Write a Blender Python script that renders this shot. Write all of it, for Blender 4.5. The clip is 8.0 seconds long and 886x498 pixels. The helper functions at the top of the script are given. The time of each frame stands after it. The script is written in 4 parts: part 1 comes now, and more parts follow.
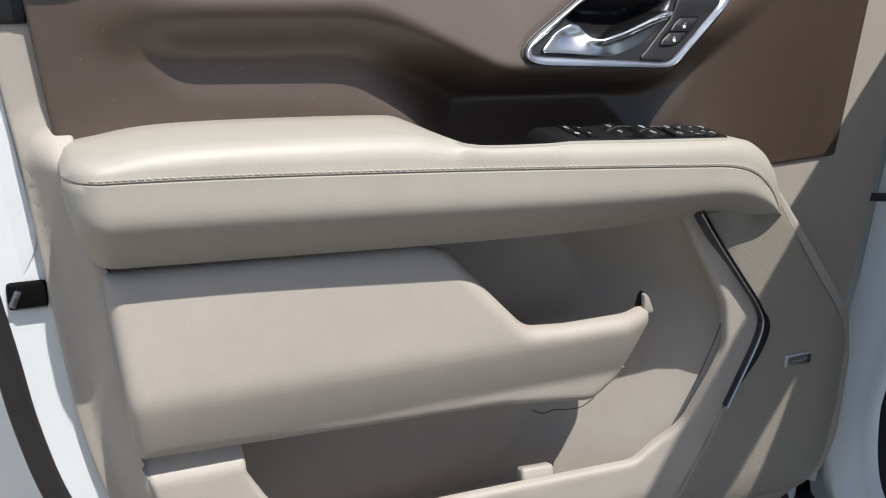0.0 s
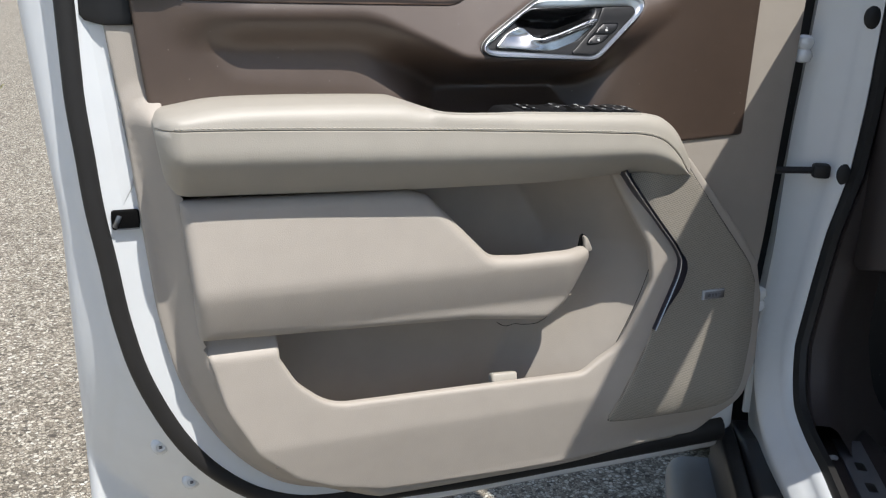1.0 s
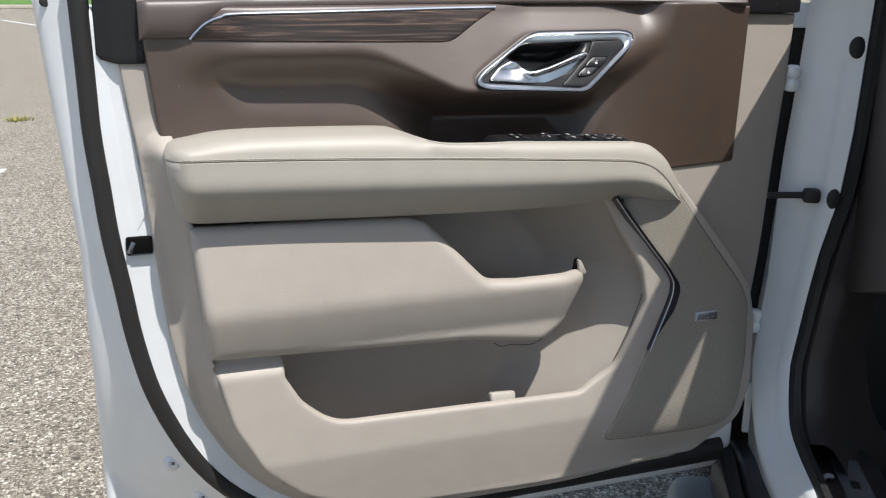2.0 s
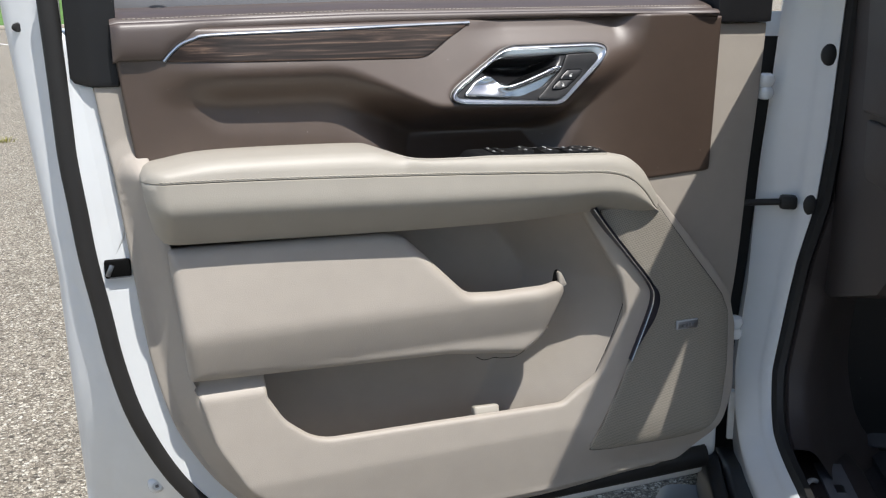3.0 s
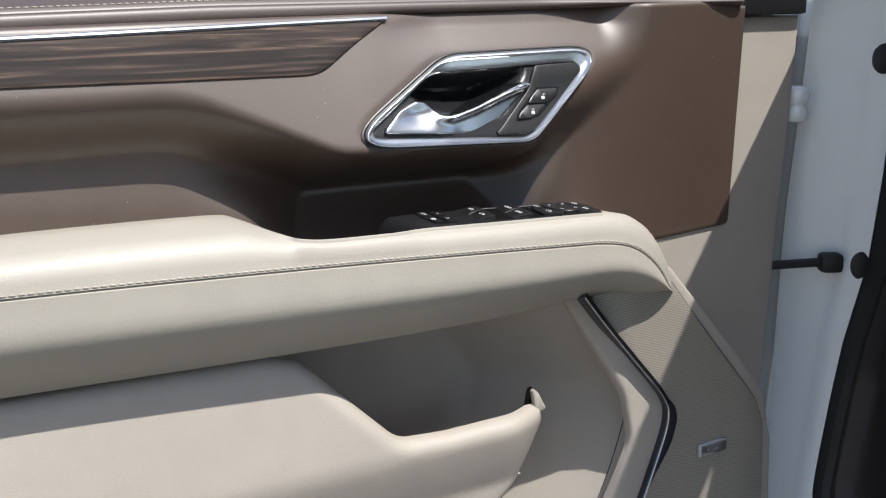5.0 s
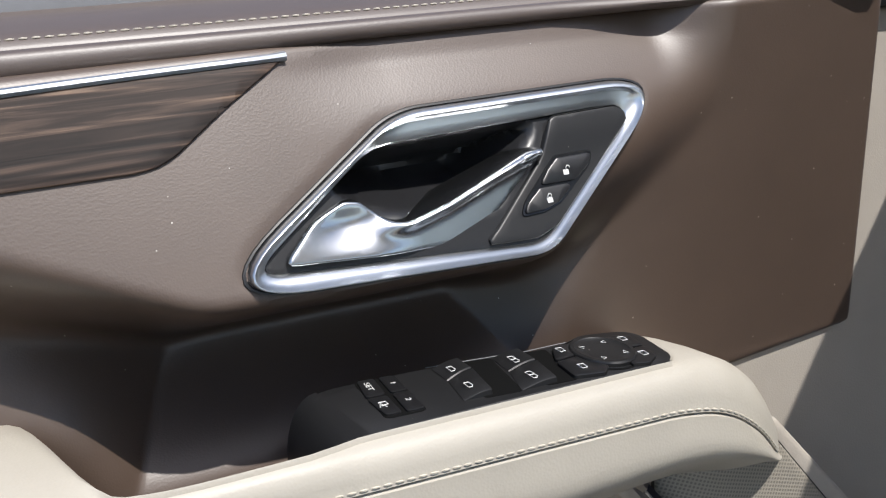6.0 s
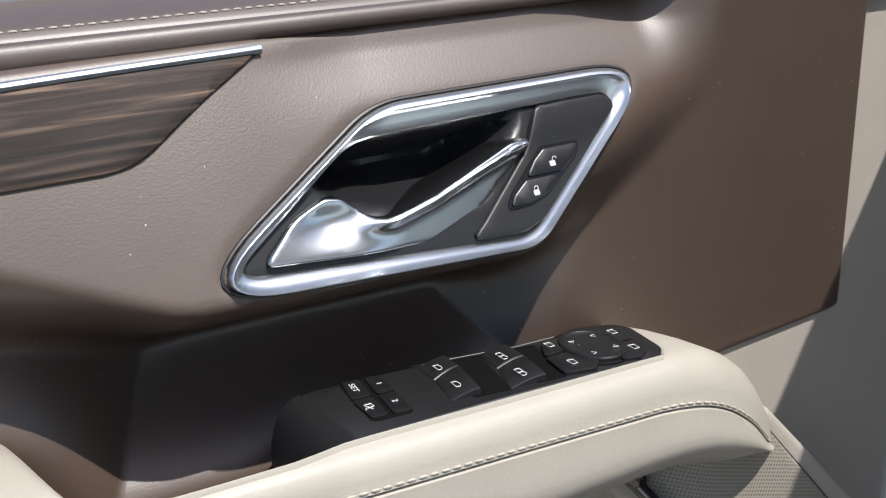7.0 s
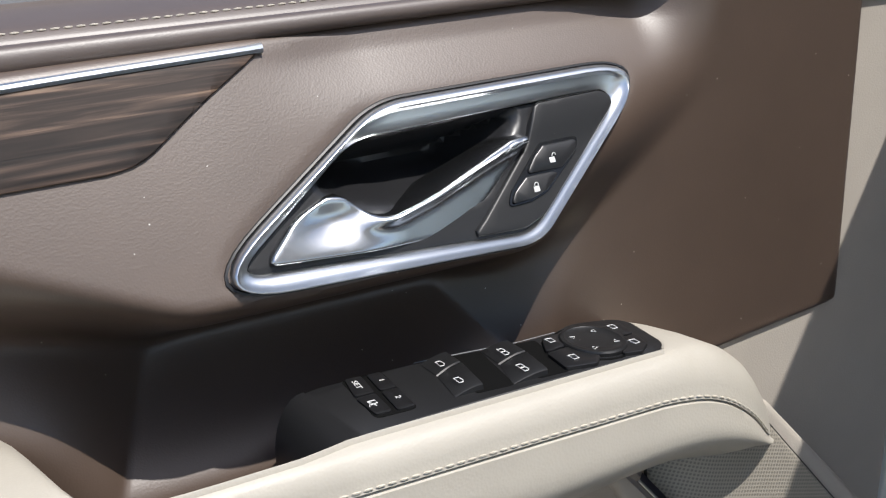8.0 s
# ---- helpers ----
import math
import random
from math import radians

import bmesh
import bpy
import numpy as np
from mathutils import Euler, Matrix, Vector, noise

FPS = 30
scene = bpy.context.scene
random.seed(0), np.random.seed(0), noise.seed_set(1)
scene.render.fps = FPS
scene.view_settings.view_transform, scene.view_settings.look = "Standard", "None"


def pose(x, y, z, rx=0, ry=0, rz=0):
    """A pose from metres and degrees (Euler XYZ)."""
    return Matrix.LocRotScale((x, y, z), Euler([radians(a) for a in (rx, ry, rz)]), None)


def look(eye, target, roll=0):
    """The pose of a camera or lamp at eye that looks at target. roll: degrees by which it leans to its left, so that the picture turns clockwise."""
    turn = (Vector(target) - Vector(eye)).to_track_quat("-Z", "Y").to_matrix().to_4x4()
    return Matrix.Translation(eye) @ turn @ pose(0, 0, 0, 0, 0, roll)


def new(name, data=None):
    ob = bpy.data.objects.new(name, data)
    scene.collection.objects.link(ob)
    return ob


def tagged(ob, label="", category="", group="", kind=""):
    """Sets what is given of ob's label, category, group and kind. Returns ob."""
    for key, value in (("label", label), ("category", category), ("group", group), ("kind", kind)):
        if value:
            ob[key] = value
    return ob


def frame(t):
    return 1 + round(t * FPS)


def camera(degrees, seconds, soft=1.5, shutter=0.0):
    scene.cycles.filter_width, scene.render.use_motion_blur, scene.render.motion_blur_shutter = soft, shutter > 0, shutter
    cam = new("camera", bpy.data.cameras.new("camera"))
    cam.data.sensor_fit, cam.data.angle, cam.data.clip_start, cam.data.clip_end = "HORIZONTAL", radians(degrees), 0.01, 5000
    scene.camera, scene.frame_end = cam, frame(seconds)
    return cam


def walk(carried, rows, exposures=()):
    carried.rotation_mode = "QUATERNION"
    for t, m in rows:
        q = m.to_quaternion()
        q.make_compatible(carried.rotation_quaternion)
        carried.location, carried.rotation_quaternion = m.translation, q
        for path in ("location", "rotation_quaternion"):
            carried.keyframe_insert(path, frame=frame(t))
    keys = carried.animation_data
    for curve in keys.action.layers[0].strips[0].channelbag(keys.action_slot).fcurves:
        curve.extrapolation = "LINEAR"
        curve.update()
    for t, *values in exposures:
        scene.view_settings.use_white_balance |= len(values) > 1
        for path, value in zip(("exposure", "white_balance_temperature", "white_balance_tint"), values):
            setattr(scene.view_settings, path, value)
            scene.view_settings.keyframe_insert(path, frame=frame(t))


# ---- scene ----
from mathutils.geometry import delaunay_2d_cdt as delaunay

cam = camera(49.6, 8.0, soft=1.2)
PATH = [
    (0, (-0.399, -0.81, 1.273), (0.379, 0.898, 0.582), 2.3),
    (0.2, (-0.468, -0.91, 1.261), (0.277, 0.827, 0.607), 3.5),
    (0.5, (-0.509, -1.017, 1.249), (0.203, 0.731, 0.59), 3.5),
    (1, (-0.469, -1.148, 1.262), (0.245, 0.621, 0.659), 1.5),
    (1.5, (-0.456, -1.206, 1.27), (0.209, 0.593, 0.703), 1.3),
    (3, (-0.445, -1.22, 1.28), (0.25, 0.581, 0.755), -0.4),
    (3.5, (-0.441, -1.223, 1.281), (0.255, 0.577, 0.754), -0.6),
    (4, (-0.437, -1.217, 1.281), (0.255, 0.582, 0.747), -1.0),
    (4.2, (-0.42, -1.195, 1.272), (0.268, 0.607, 0.743), -1.1),
    (4.5, (-0.375, -1.115, 1.26), (0.345, 0.68, 0.749), -1.5),
    (4.7, (-0.342, -0.994, 1.239), (0.435, 0.784, 0.753), -1.5),
    (5, (-0.282, -0.768, 1.244), (0.609, 0.954, 0.754), -1.3),
    (5.2, (-0.215, -0.653, 1.254), (0.718, 1.046, 0.758), -1.5),
    (6.3, (-0.074, -0.443, 1.272), (0.751, 1.279, 0.679), -4.3),
    (6.5, (-0.075, -0.441, 1.272), (0.763, 1.271, 0.665), -4.3),
    (7, (-0.074, -0.441, 1.275), (0.798, 1.255, 0.671), -4.5),
    (7.5, (-0.074, -0.441, 1.275), (0.803, 1.251, 0.67), -4.8),
    (8, (-0.078, -0.442, 1.276), (0.801, 1.247, 0.666), -4.9),
]
walk(cam, [(t, look(eye, target, roll)) for t, eye, target, roll in PATH], [(0.0, 0.19), (4.2, 0.18), (5.0, 0.36), (6.4, 0.36), (8.0, 0.38)])

# ---------------------------------------------------------------- world and light
SUN = Vector((0.30, -1.0, 2.05)).normalized()          # towards the sun
world = bpy.data.worlds.new("sky")
scene.world = world
world.use_nodes = True
wn = world.node_tree.nodes
sky = wn.new("ShaderNodeTexSky")
sky.sky_type = "NISHITA"
sky.sun_disc = False
sky.dust_density = 1.2
sky.sun_elevation = math.asin(SUN.z)
sky.sun_rotation = math.atan2(SUN.x, SUN.y)
wn["Background"].inputs[1].default_value = 0.14
world.node_tree.links.new(sky.outputs[0], wn["Background"].inputs[0])
sun = new("sun", bpy.data.lights.new("sun", "SUN"))
sun.data.energy, sun.data.angle, sun.data.color = 4.7, radians(0.53), (1.0, 0.97, 0.935)
sun.matrix_world = look(SUN * 20, (0, 0, 0))


# ---------------------------------------------------------------- materials
def material(name, colour, rough=0.5, metal=0.0, vary=0.1, scale=30.0, bump=0.0, bump_scale=400.0, coat=0.0, tint=None, spec=0.5, ior=1.5):
    """A surface with colour drift at two scales, uneven gloss and fine relief."""
    m = bpy.data.materials.new(name)
    m.use_nodes = True
    nt = m.node_tree
    n, l = nt.nodes, nt.links
    b = n["Principled BSDF"]
    b.inputs["Roughness"].default_value = rough
    b.inputs["Metallic"].default_value = metal
    b.inputs["Specular IOR Level"].default_value = spec
    b.inputs["IOR"].default_value = ior
    if coat:
        b.inputs["Coat Weight"].default_value = coat
        b.inputs["Coat Roughness"].default_value = 0.06
    tc = n.new("ShaderNodeTexCoord")
    big, small = n.new("ShaderNodeTexNoise"), n.new("ShaderNodeTexNoise")
    big.inputs["Scale"].default_value, small.inputs["Scale"].default_value = scale * 0.15, scale
    big.inputs["Detail"].default_value, small.inputs["Detail"].default_value = 2, 6
    add = n.new("ShaderNodeMath")
    add.operation = "ADD"
    for k in (big, small):
        l.new(tc.outputs["Object"], k.inputs["Vector"])
    l.new(big.outputs["Fac"], add.inputs[0])
    l.new(small.outputs["Fac"], add.inputs[1])
    ramp = n.new("ShaderNodeMapRange")
    ramp.inputs["From Min"].default_value, ramp.inputs["From Max"].default_value = 0.7, 1.3
    l.new(add.outputs[0], ramp.inputs["Value"])
    mix = n.new("ShaderNodeMix")
    mix.data_type = "RGBA"
    dark = tint or tuple(c * (1 - vary) for c in colour)
    light = tuple(min(1, c * (1 + vary)) for c in colour)
    mix.inputs["A"].default_value = (*dark, 1)
    mix.inputs["B"].default_value = (*light, 1)
    l.new(ramp.outputs[0], mix.inputs["Factor"])
    l.new(mix.outputs["Result"], b.inputs["Base Color"])
    rr = n.new("ShaderNodeMapRange")
    rr.inputs["To Min"].default_value, rr.inputs["To Max"].default_value = max(0.02, rough * 0.88), min(1, rough * 1.12)
    l.new(big.outputs["Fac"], rr.inputs["Value"])
    l.new(rr.outputs[0], b.inputs["Roughness"])
    if bump:
        vor = n.new("ShaderNodeTexVoronoi")
        vor.inputs["Scale"].default_value = bump_scale
        l.new(tc.outputs["Object"], vor.inputs["Vector"])
        bp = n.new("ShaderNodeBump")
        bp.inputs["Strength"].default_value = bump
        bp.inputs["Distance"].default_value = 0.0006
        l.new(vor.outputs["Distance"], bp.inputs["Height"])
        l.new(bp.outputs[0], b.inputs["Normal"])
    return m


BEIGE = material("beige_plastic", (0.398, 0.357, 0.308), 0.55, vary=0.04, bump=0.2, bump_scale=700)
LEATHER = material("beige_leather", (0.388, 0.358, 0.305), 0.5, vary=0.04, bump=0.16, bump_scale=620)
BROWN = material("brown_leather", (0.076, 0.051, 0.0375), 0.46, vary=0.09, bump=0.075, bump_scale=850, spec=0.85, ior=1.5)
# second copy of the brown leather, tuned for the highlight on the belt roll
ROLL_LEATHER = material("brown_roll_leather", (0.078, 0.057, 0.048), 0.47, vary=0.05, bump=0.06, bump_scale=900, spec=0.85)
THREAD = material("thread", (0.46, 0.42, 0.35), 0.7, vary=0.1)
PAINT = material("white_paint", (0.79, 0.81, 0.81), 0.45, vary=0.02, coat=0.8)
RUBBER = material("black_rubber", (0.018, 0.017, 0.016), 0.6, vary=0.15)
CHARCOAL = material("charcoal_plastic", (0.013, 0.013, 0.0138), 0.42, vary=0.08, bump=0.06, bump_scale=1500, spec=0.4)
BLACK = material("black_plastic", (0.012, 0.012, 0.013), 0.35, vary=0.1)
GLOSS = material("gloss_black", (0.008, 0.008, 0.009), 0.12, vary=0.1)
CHROME = material("satin_chrome", (0.64, 0.66, 0.68), 0.31, metal=1.0, vary=0.02)
POLISH = material("polished_chrome", (0.50, 0.51, 0.525), 0.24, metal=1.0, vary=0.02)
SATIN = material("satin_grey_metal", (0.36, 0.37, 0.39), 0.3, metal=1.0, vary=0.03)
VOID = material("deep_black", (0.004, 0.004, 0.004), 0.9, vary=0.1, spec=0.1)
BOARD = material("grey_plastic", (0.17, 0.172, 0.18), 0.5, vary=0.06, bump=0.1)
BRUSHED = material("brushed_metal", (0.50, 0.52, 0.55), 0.5, metal=0.5, vary=0.06, scale=60)
SMOKE = material("dark_metal", (0.115, 0.115, 0.145), 0.36, metal=1.0, vary=0.05)
INK = material("white_print", (0.60, 0.60, 0.58), 0.5, vary=0.02)
CARPET = material("dark_carpet", (0.05, 0.045, 0.043), 0.95, vary=0.25, scale=200, bump=0.5)
MAT = material("dark_grey_rubber", (0.040, 0.040, 0.044), 0.75, vary=0.12, bump=0.2, bump_scale=300)
TRIM = material("dark_brown_trim", (0.050, 0.040, 0.037), 0.55, vary=0.1, bump=0.2)


def add_dust(m, scale, size):
    """Sparse pale specks of dust over a material's colour."""
    nt = m.node_tree
    n, l = nt.nodes, nt.links
    b = n["Principled BSDF"]
    under = b.inputs["Base Color"].links[0].from_socket
    tc, v, less, mix = n.new("ShaderNodeTexCoord"), n.new("ShaderNodeTexVoronoi"), n.new("ShaderNodeMath"), n.new("ShaderNodeMix")
    v.inputs["Scale"].default_value = scale
    less.operation, less.inputs[1].default_value = "LESS_THAN", size
    mix.data_type = "RGBA"
    mix.inputs["B"].default_value = (0.5, 0.47, 0.42, 1)
    l.new(tc.outputs["Object"], v.inputs["Vector"])
    l.new(v.outputs["Distance"], less.inputs[0])
    l.new(less.outputs[0], mix.inputs["Factor"])
    l.new(under, mix.inputs["A"])
    l.new(mix.outputs["Result"], b.inputs["Base Color"])


add_dust(BROWN, 75, 0.028)
add_dust(CHARCOAL, 110, 0.03)


# ---------------------------------------------------------------- mesh helpers
def part(name, bm, mat, parent=None, label="", smooth=40):
    """One bmesh as one mesh object, under a thing or a part."""
    me = bpy.data.meshes.new(name)
    bm.to_mesh(me)
    bm.free()
    me.materials.append(mat)
    if smooth:
        me.polygons.foreach_set("use_smooth", [True] * len(me.polygons))
        me.set_sharp_from_angle(angle=radians(smooth))
    ob = new(name, me)
    if parent:
        ob.parent = parent
    if label:
        ob["label"] = label
    return ob


def rounded(corners, n=7):
    """A closed outline from corners (x, z, radius)."""
    out, k = [], len(corners)
    for i in range(k):
        p, a, b = (Vector(corners[j % k][:2]) for j in (i, i - 1, i + 1))
        r = corners[i][2] if len(corners[i]) > 2 else 0
        u, v = (a - p), (b - p)
        lu, lv = u.length, v.length
        u, v = u / lu, v / lv
        half = math.acos(max(-1, min(1, u.dot(v)))) / 2
        if r <= 0 or half > 1.5:
            out.append(p)
            continue
        d = min(r / math.tan(half), lu * 0.49, lv * 0.49)
        q0, q1 = p + u * d, p + v * d
        for s in range(n + 1):
            f = s / n
            out.append(q0 * (1 - f) ** 2 + p * 2 * f * (1 - f) + q1 * f * f)
    return [(q.x, q.y) for q in out]


def spline(pts, n=8, closed=False):
    """A Catmull-Rom curve through points of any dimension."""
    p = [np.array(q, float) for q in pts]
    k = len(p)
    out = []
    for i in range(k if closed else k - 1):
        a, b, c, d = (p[(i + j) % k] if closed else p[min(max(i + j, 0), k - 1)] for j in (-1, 0, 1, 2))
        for s in range(n):
            t = s / n
            out.append(0.5 * (2 * b + (c - a) * t + (2 * a - 5 * b + 4 * c - d) * t * t + (3 * b - a - 3 * c + d) * t ** 3))
    if not closed:
        out.append(p[-1])
    return [tuple(q) for q in out]


def resample(outline, step, closed=True):
    p = np.array(outline + outline[:1] if closed else outline, float)
    seg = np.linalg.norm(np.diff(p, axis=0), axis=1)
    keep = np.r_[True, seg > 1e-7]
    p = p[keep]
    s = np.r_[0, np.cumsum(np.linalg.norm(np.diff(p, axis=0), axis=1))]
    n = max(8, int(round(s[-1] / step)))
    at = np.linspace(0, s[-1], n + 1)
    q = np.stack([np.interp(at, s, p[:, k]) for k in range(p.shape[1])], 1)
    return q[:-1] if closed else q


def sd(x, z, poly):
    """Signed distance to a closed outline, below zero inside."""
    p = np.array(poly, float)
    q = np.roll(p, -1, 0)
    best = np.full(np.shape(x), 1e9)
    inside = np.zeros(np.shape(x), bool)
    for (ax, az), (bx, bz) in zip(p, q):
        ex, ez = bx - ax, bz - az
        t = np.clip(((x - ax) * ex + (z - az) * ez) / (ex * ex + ez * ez + 1e-15), 0, 1)
        best = np.minimum(best, np.hypot(x - ax - t * ex, z - az - t * ez))
        if abs(ez) > 1e-12:
            inside ^= ((az > z) != (bz > z)) & (x < ex * (z - az) / ez + ax)
    return np.where(inside, -best, best)


def sm(a, b, t):
    t = np.clip((t - a) / (b - a), 0, 1)
    return t * t * (3 - 2 * t)


def relief(name, outline, depth, mat, parent, step=0.006, back=0.02, edge=0.003, label="", smooth=45, rings=3):
    """A sculpted sheet in the door's plane: y = depth(x, z) inside an outline, with a rolled rim and a return to y = back, a number or a function."""
    rim = resample(outline, step)
    area = 0.5 * np.sum(rim[:, 0] * np.roll(rim[:, 1], -1) - np.roll(rim[:, 0], -1) * rim[:, 1])
    if area < 0:
        rim = rim[::-1].copy()
    n = len(rim)
    tang = np.roll(rim, -1, 0) - np.roll(rim, 1, 0)
    inward = np.stack([-tang[:, 1], tang[:, 0]], 1) / np.linalg.norm(tang, axis=1)[:, None]
    pts = [rim]
    for i in range(1, rings + 1):
        d = edge * (1 - math.cos(i / rings * math.pi / 2)) + 1e-5
        ring = rim + inward * d
        ok = sd(ring[:, 0], ring[:, 1], rim) < -0.6 * d
        pts.append(ring[ok])
    lo, hi = rim.min(0), rim.max(0)
    gx, gz = np.meshgrid(np.arange(lo[0], hi[0], step), np.arange(lo[1], hi[1], step))
    gx[::2] += step * 0.5
    g = np.stack([gx.ravel(), gz.ravel()], 1)
    g = g[sd(g[:, 0], g[:, 1], rim) < -(edge + step * 0.35)]
    pts.append(g)
    allp = np.concatenate(pts)
    from_cdt = delaunay([Vector(p) for p in allp.tolist()], [], [list(range(n))], 1, 1e-7)
    v2 = np.array([(v.x, v.y) for v in from_cdt[0]])
    dist = -sd(v2[:, 0], v2[:, 1], rim)
    f = np.clip(1 - dist / max(edge, 1e-6), 0, 1)
    y = depth(v2[:, 0], v2[:, 1]) + edge * (1 - np.sqrt(np.clip(1 - f * f, 0, 1)))
    bm = bmesh.new()
    vs = [bm.verts.new((a, b, c)) for a, b, c in zip(v2[:, 0], y, v2[:, 1])]
    count = {}
    for face in from_cdt[2]:
        face = list(face)
        a, b, c = (v2[i] for i in face[:3])
        if (b[0] - a[0]) * (c[1] - a[1]) - (b[1] - a[1]) * (c[0] - a[0]) < 0:
            face.reverse()
        try:
            bm.faces.new([vs[i] for i in face])
        except ValueError:
            continue
        for i in range(len(face)):
            e = (face[i], face[(i + 1) % len(face)])
            count[e] = count.get(e, 0) + 1
    backs = {}
    for a, b in list(count):
        if (b, a) in count:
            continue
        for i in (a, b):
            if i not in backs:
                backs[i] = bm.verts.new((v2[i, 0], float(back(v2[i, 0], v2[i, 1])) if callable(back) else back, v2[i, 1]))
        bm.faces.new([vs[b], vs[a], backs[a], backs[b]])
    return part(name, bm, mat, parent, label, smooth)


def tube(path, radius, sides=8, closed=False, flat=1.0):
    """A round bar along a 3D path; radius may be a list."""
    p = [Vector(q) for q in path]
    k = len(p)
    r = radius if isinstance(radius, (list, tuple)) else [radius] * k
    bm = bmesh.new()
    rows = []
    for i in range(k):
        a = p[i - 1] if (i or closed) else p[0]
        b = p[(i + 1) % k] if (i < k - 1 or closed) else p[-1]
        t = (b - a).normalized()
        side = t.cross(Vector((0, 1, 0)))
        if side.length < 0.2:
            side = t.cross(Vector((1, 0, 0)))
        side.normalize()
        up = side.cross(t)
        rows.append([bm.verts.new(p[i] + r[i] * (side * math.cos(w) + up * flat * math.sin(w))) for w in (2 * math.pi * s / sides for s in range(sides))])
    for i in range(k if closed else k - 1):
        a, b = rows[i], rows[(i + 1) % k]
        for s in range(sides):
            bm.faces.new([a[s], a[(s + 1) % sides], b[(s + 1) % sides], b[s]])
    if not closed:
        bm.faces.new(rows[0])
        bm.faces.new(rows[-1][::-1])
    bmesh.ops.recalc_face_normals(bm, faces=bm.faces[:])
    return bm


def skin(rows, closed_u=False, closed_v=False, caps=False):
    """A surface through rows of points of equal length."""
    bm = bmesh.new()
    grid = [[bm.verts.new(q) for q in row] for row in rows]
    ku, kv = len(grid), len(grid[0])
    for i in range(ku if closed_u else ku - 1):
        for j in range(kv if closed_v else kv - 1):
            a, b = grid[i], grid[(i + 1) % ku]
            bm.faces.new([a[j], a[(j + 1) % kv], b[(j + 1) % kv], b[j]])
    if caps:
        bm.faces.new(grid[0])
        bm.faces.new(grid[-1][::-1])
    bmesh.ops.recalc_face_normals(bm, faces=bm.faces[:])
    return bm


def block(size, centre=(0, 0, 0), bevel=0.0, turn=None, segments=2):
    bm = bmesh.new()
    bmesh.ops.create_cube(bm, size=1.0)
    for v in bm.verts:
        v.co = Vector((v.co.x * size[0], v.co.y * size[1], v.co.z * size[2]))
    if bevel:
        bmesh.ops.bevel(bm, geom=bm.edges[:], offset=bevel, segments=segments, affect="EDGES", profile=0.5)
    if turn:
        bmesh.ops.transform(bm, matrix=turn, verts=bm.verts[:])
    bmesh.ops.translate(bm, vec=centre, verts=bm.verts[:])
    return bm


def plate(outline, lift, thick, bevel=0.0):
    """A flat piece with an outline of 3D points given by lift(a, b, h), h metres proud of its base."""
    o = np.array(outline, float)
    area = 0.5 * np.sum(o[:, 0] * np.roll(o[:, 1], -1) - np.roll(o[:, 0], -1) * o[:, 1])
    if area < 0:
        o = o[::-1]
    mid = o.mean(0)
    inner = mid + (o - mid) * (1 - bevel / max(1e-6, np.abs(o - mid).mean()))
    rows = [[lift(a, b, 0) for a, b in o], [lift(a, b, thick - bevel * 0.6) for a, b in o], [lift(a, b, thick) for a, b in inner]]
    bm = bmesh.new()
    g = [[bm.verts.new(q) for q in r] for r in rows]
    k = len(o)
    for i in range(2):
        for j in range(k):
            bm.faces.new([g[i][j], g[i][(j + 1) % k], g[i + 1][(j + 1) % k], g[i + 1][j]])
    top = bm.faces.new(g[2])
    bmesh.ops.triangulate(bm, faces=[top])
    bmesh.ops.recalc_face_normals(bm, faces=bm.faces[:])
    return bm


def thing(name, label, category, at=(0, 0, 0), group="", kind=""):
    return tagged(new(name), label, category, group, kind)



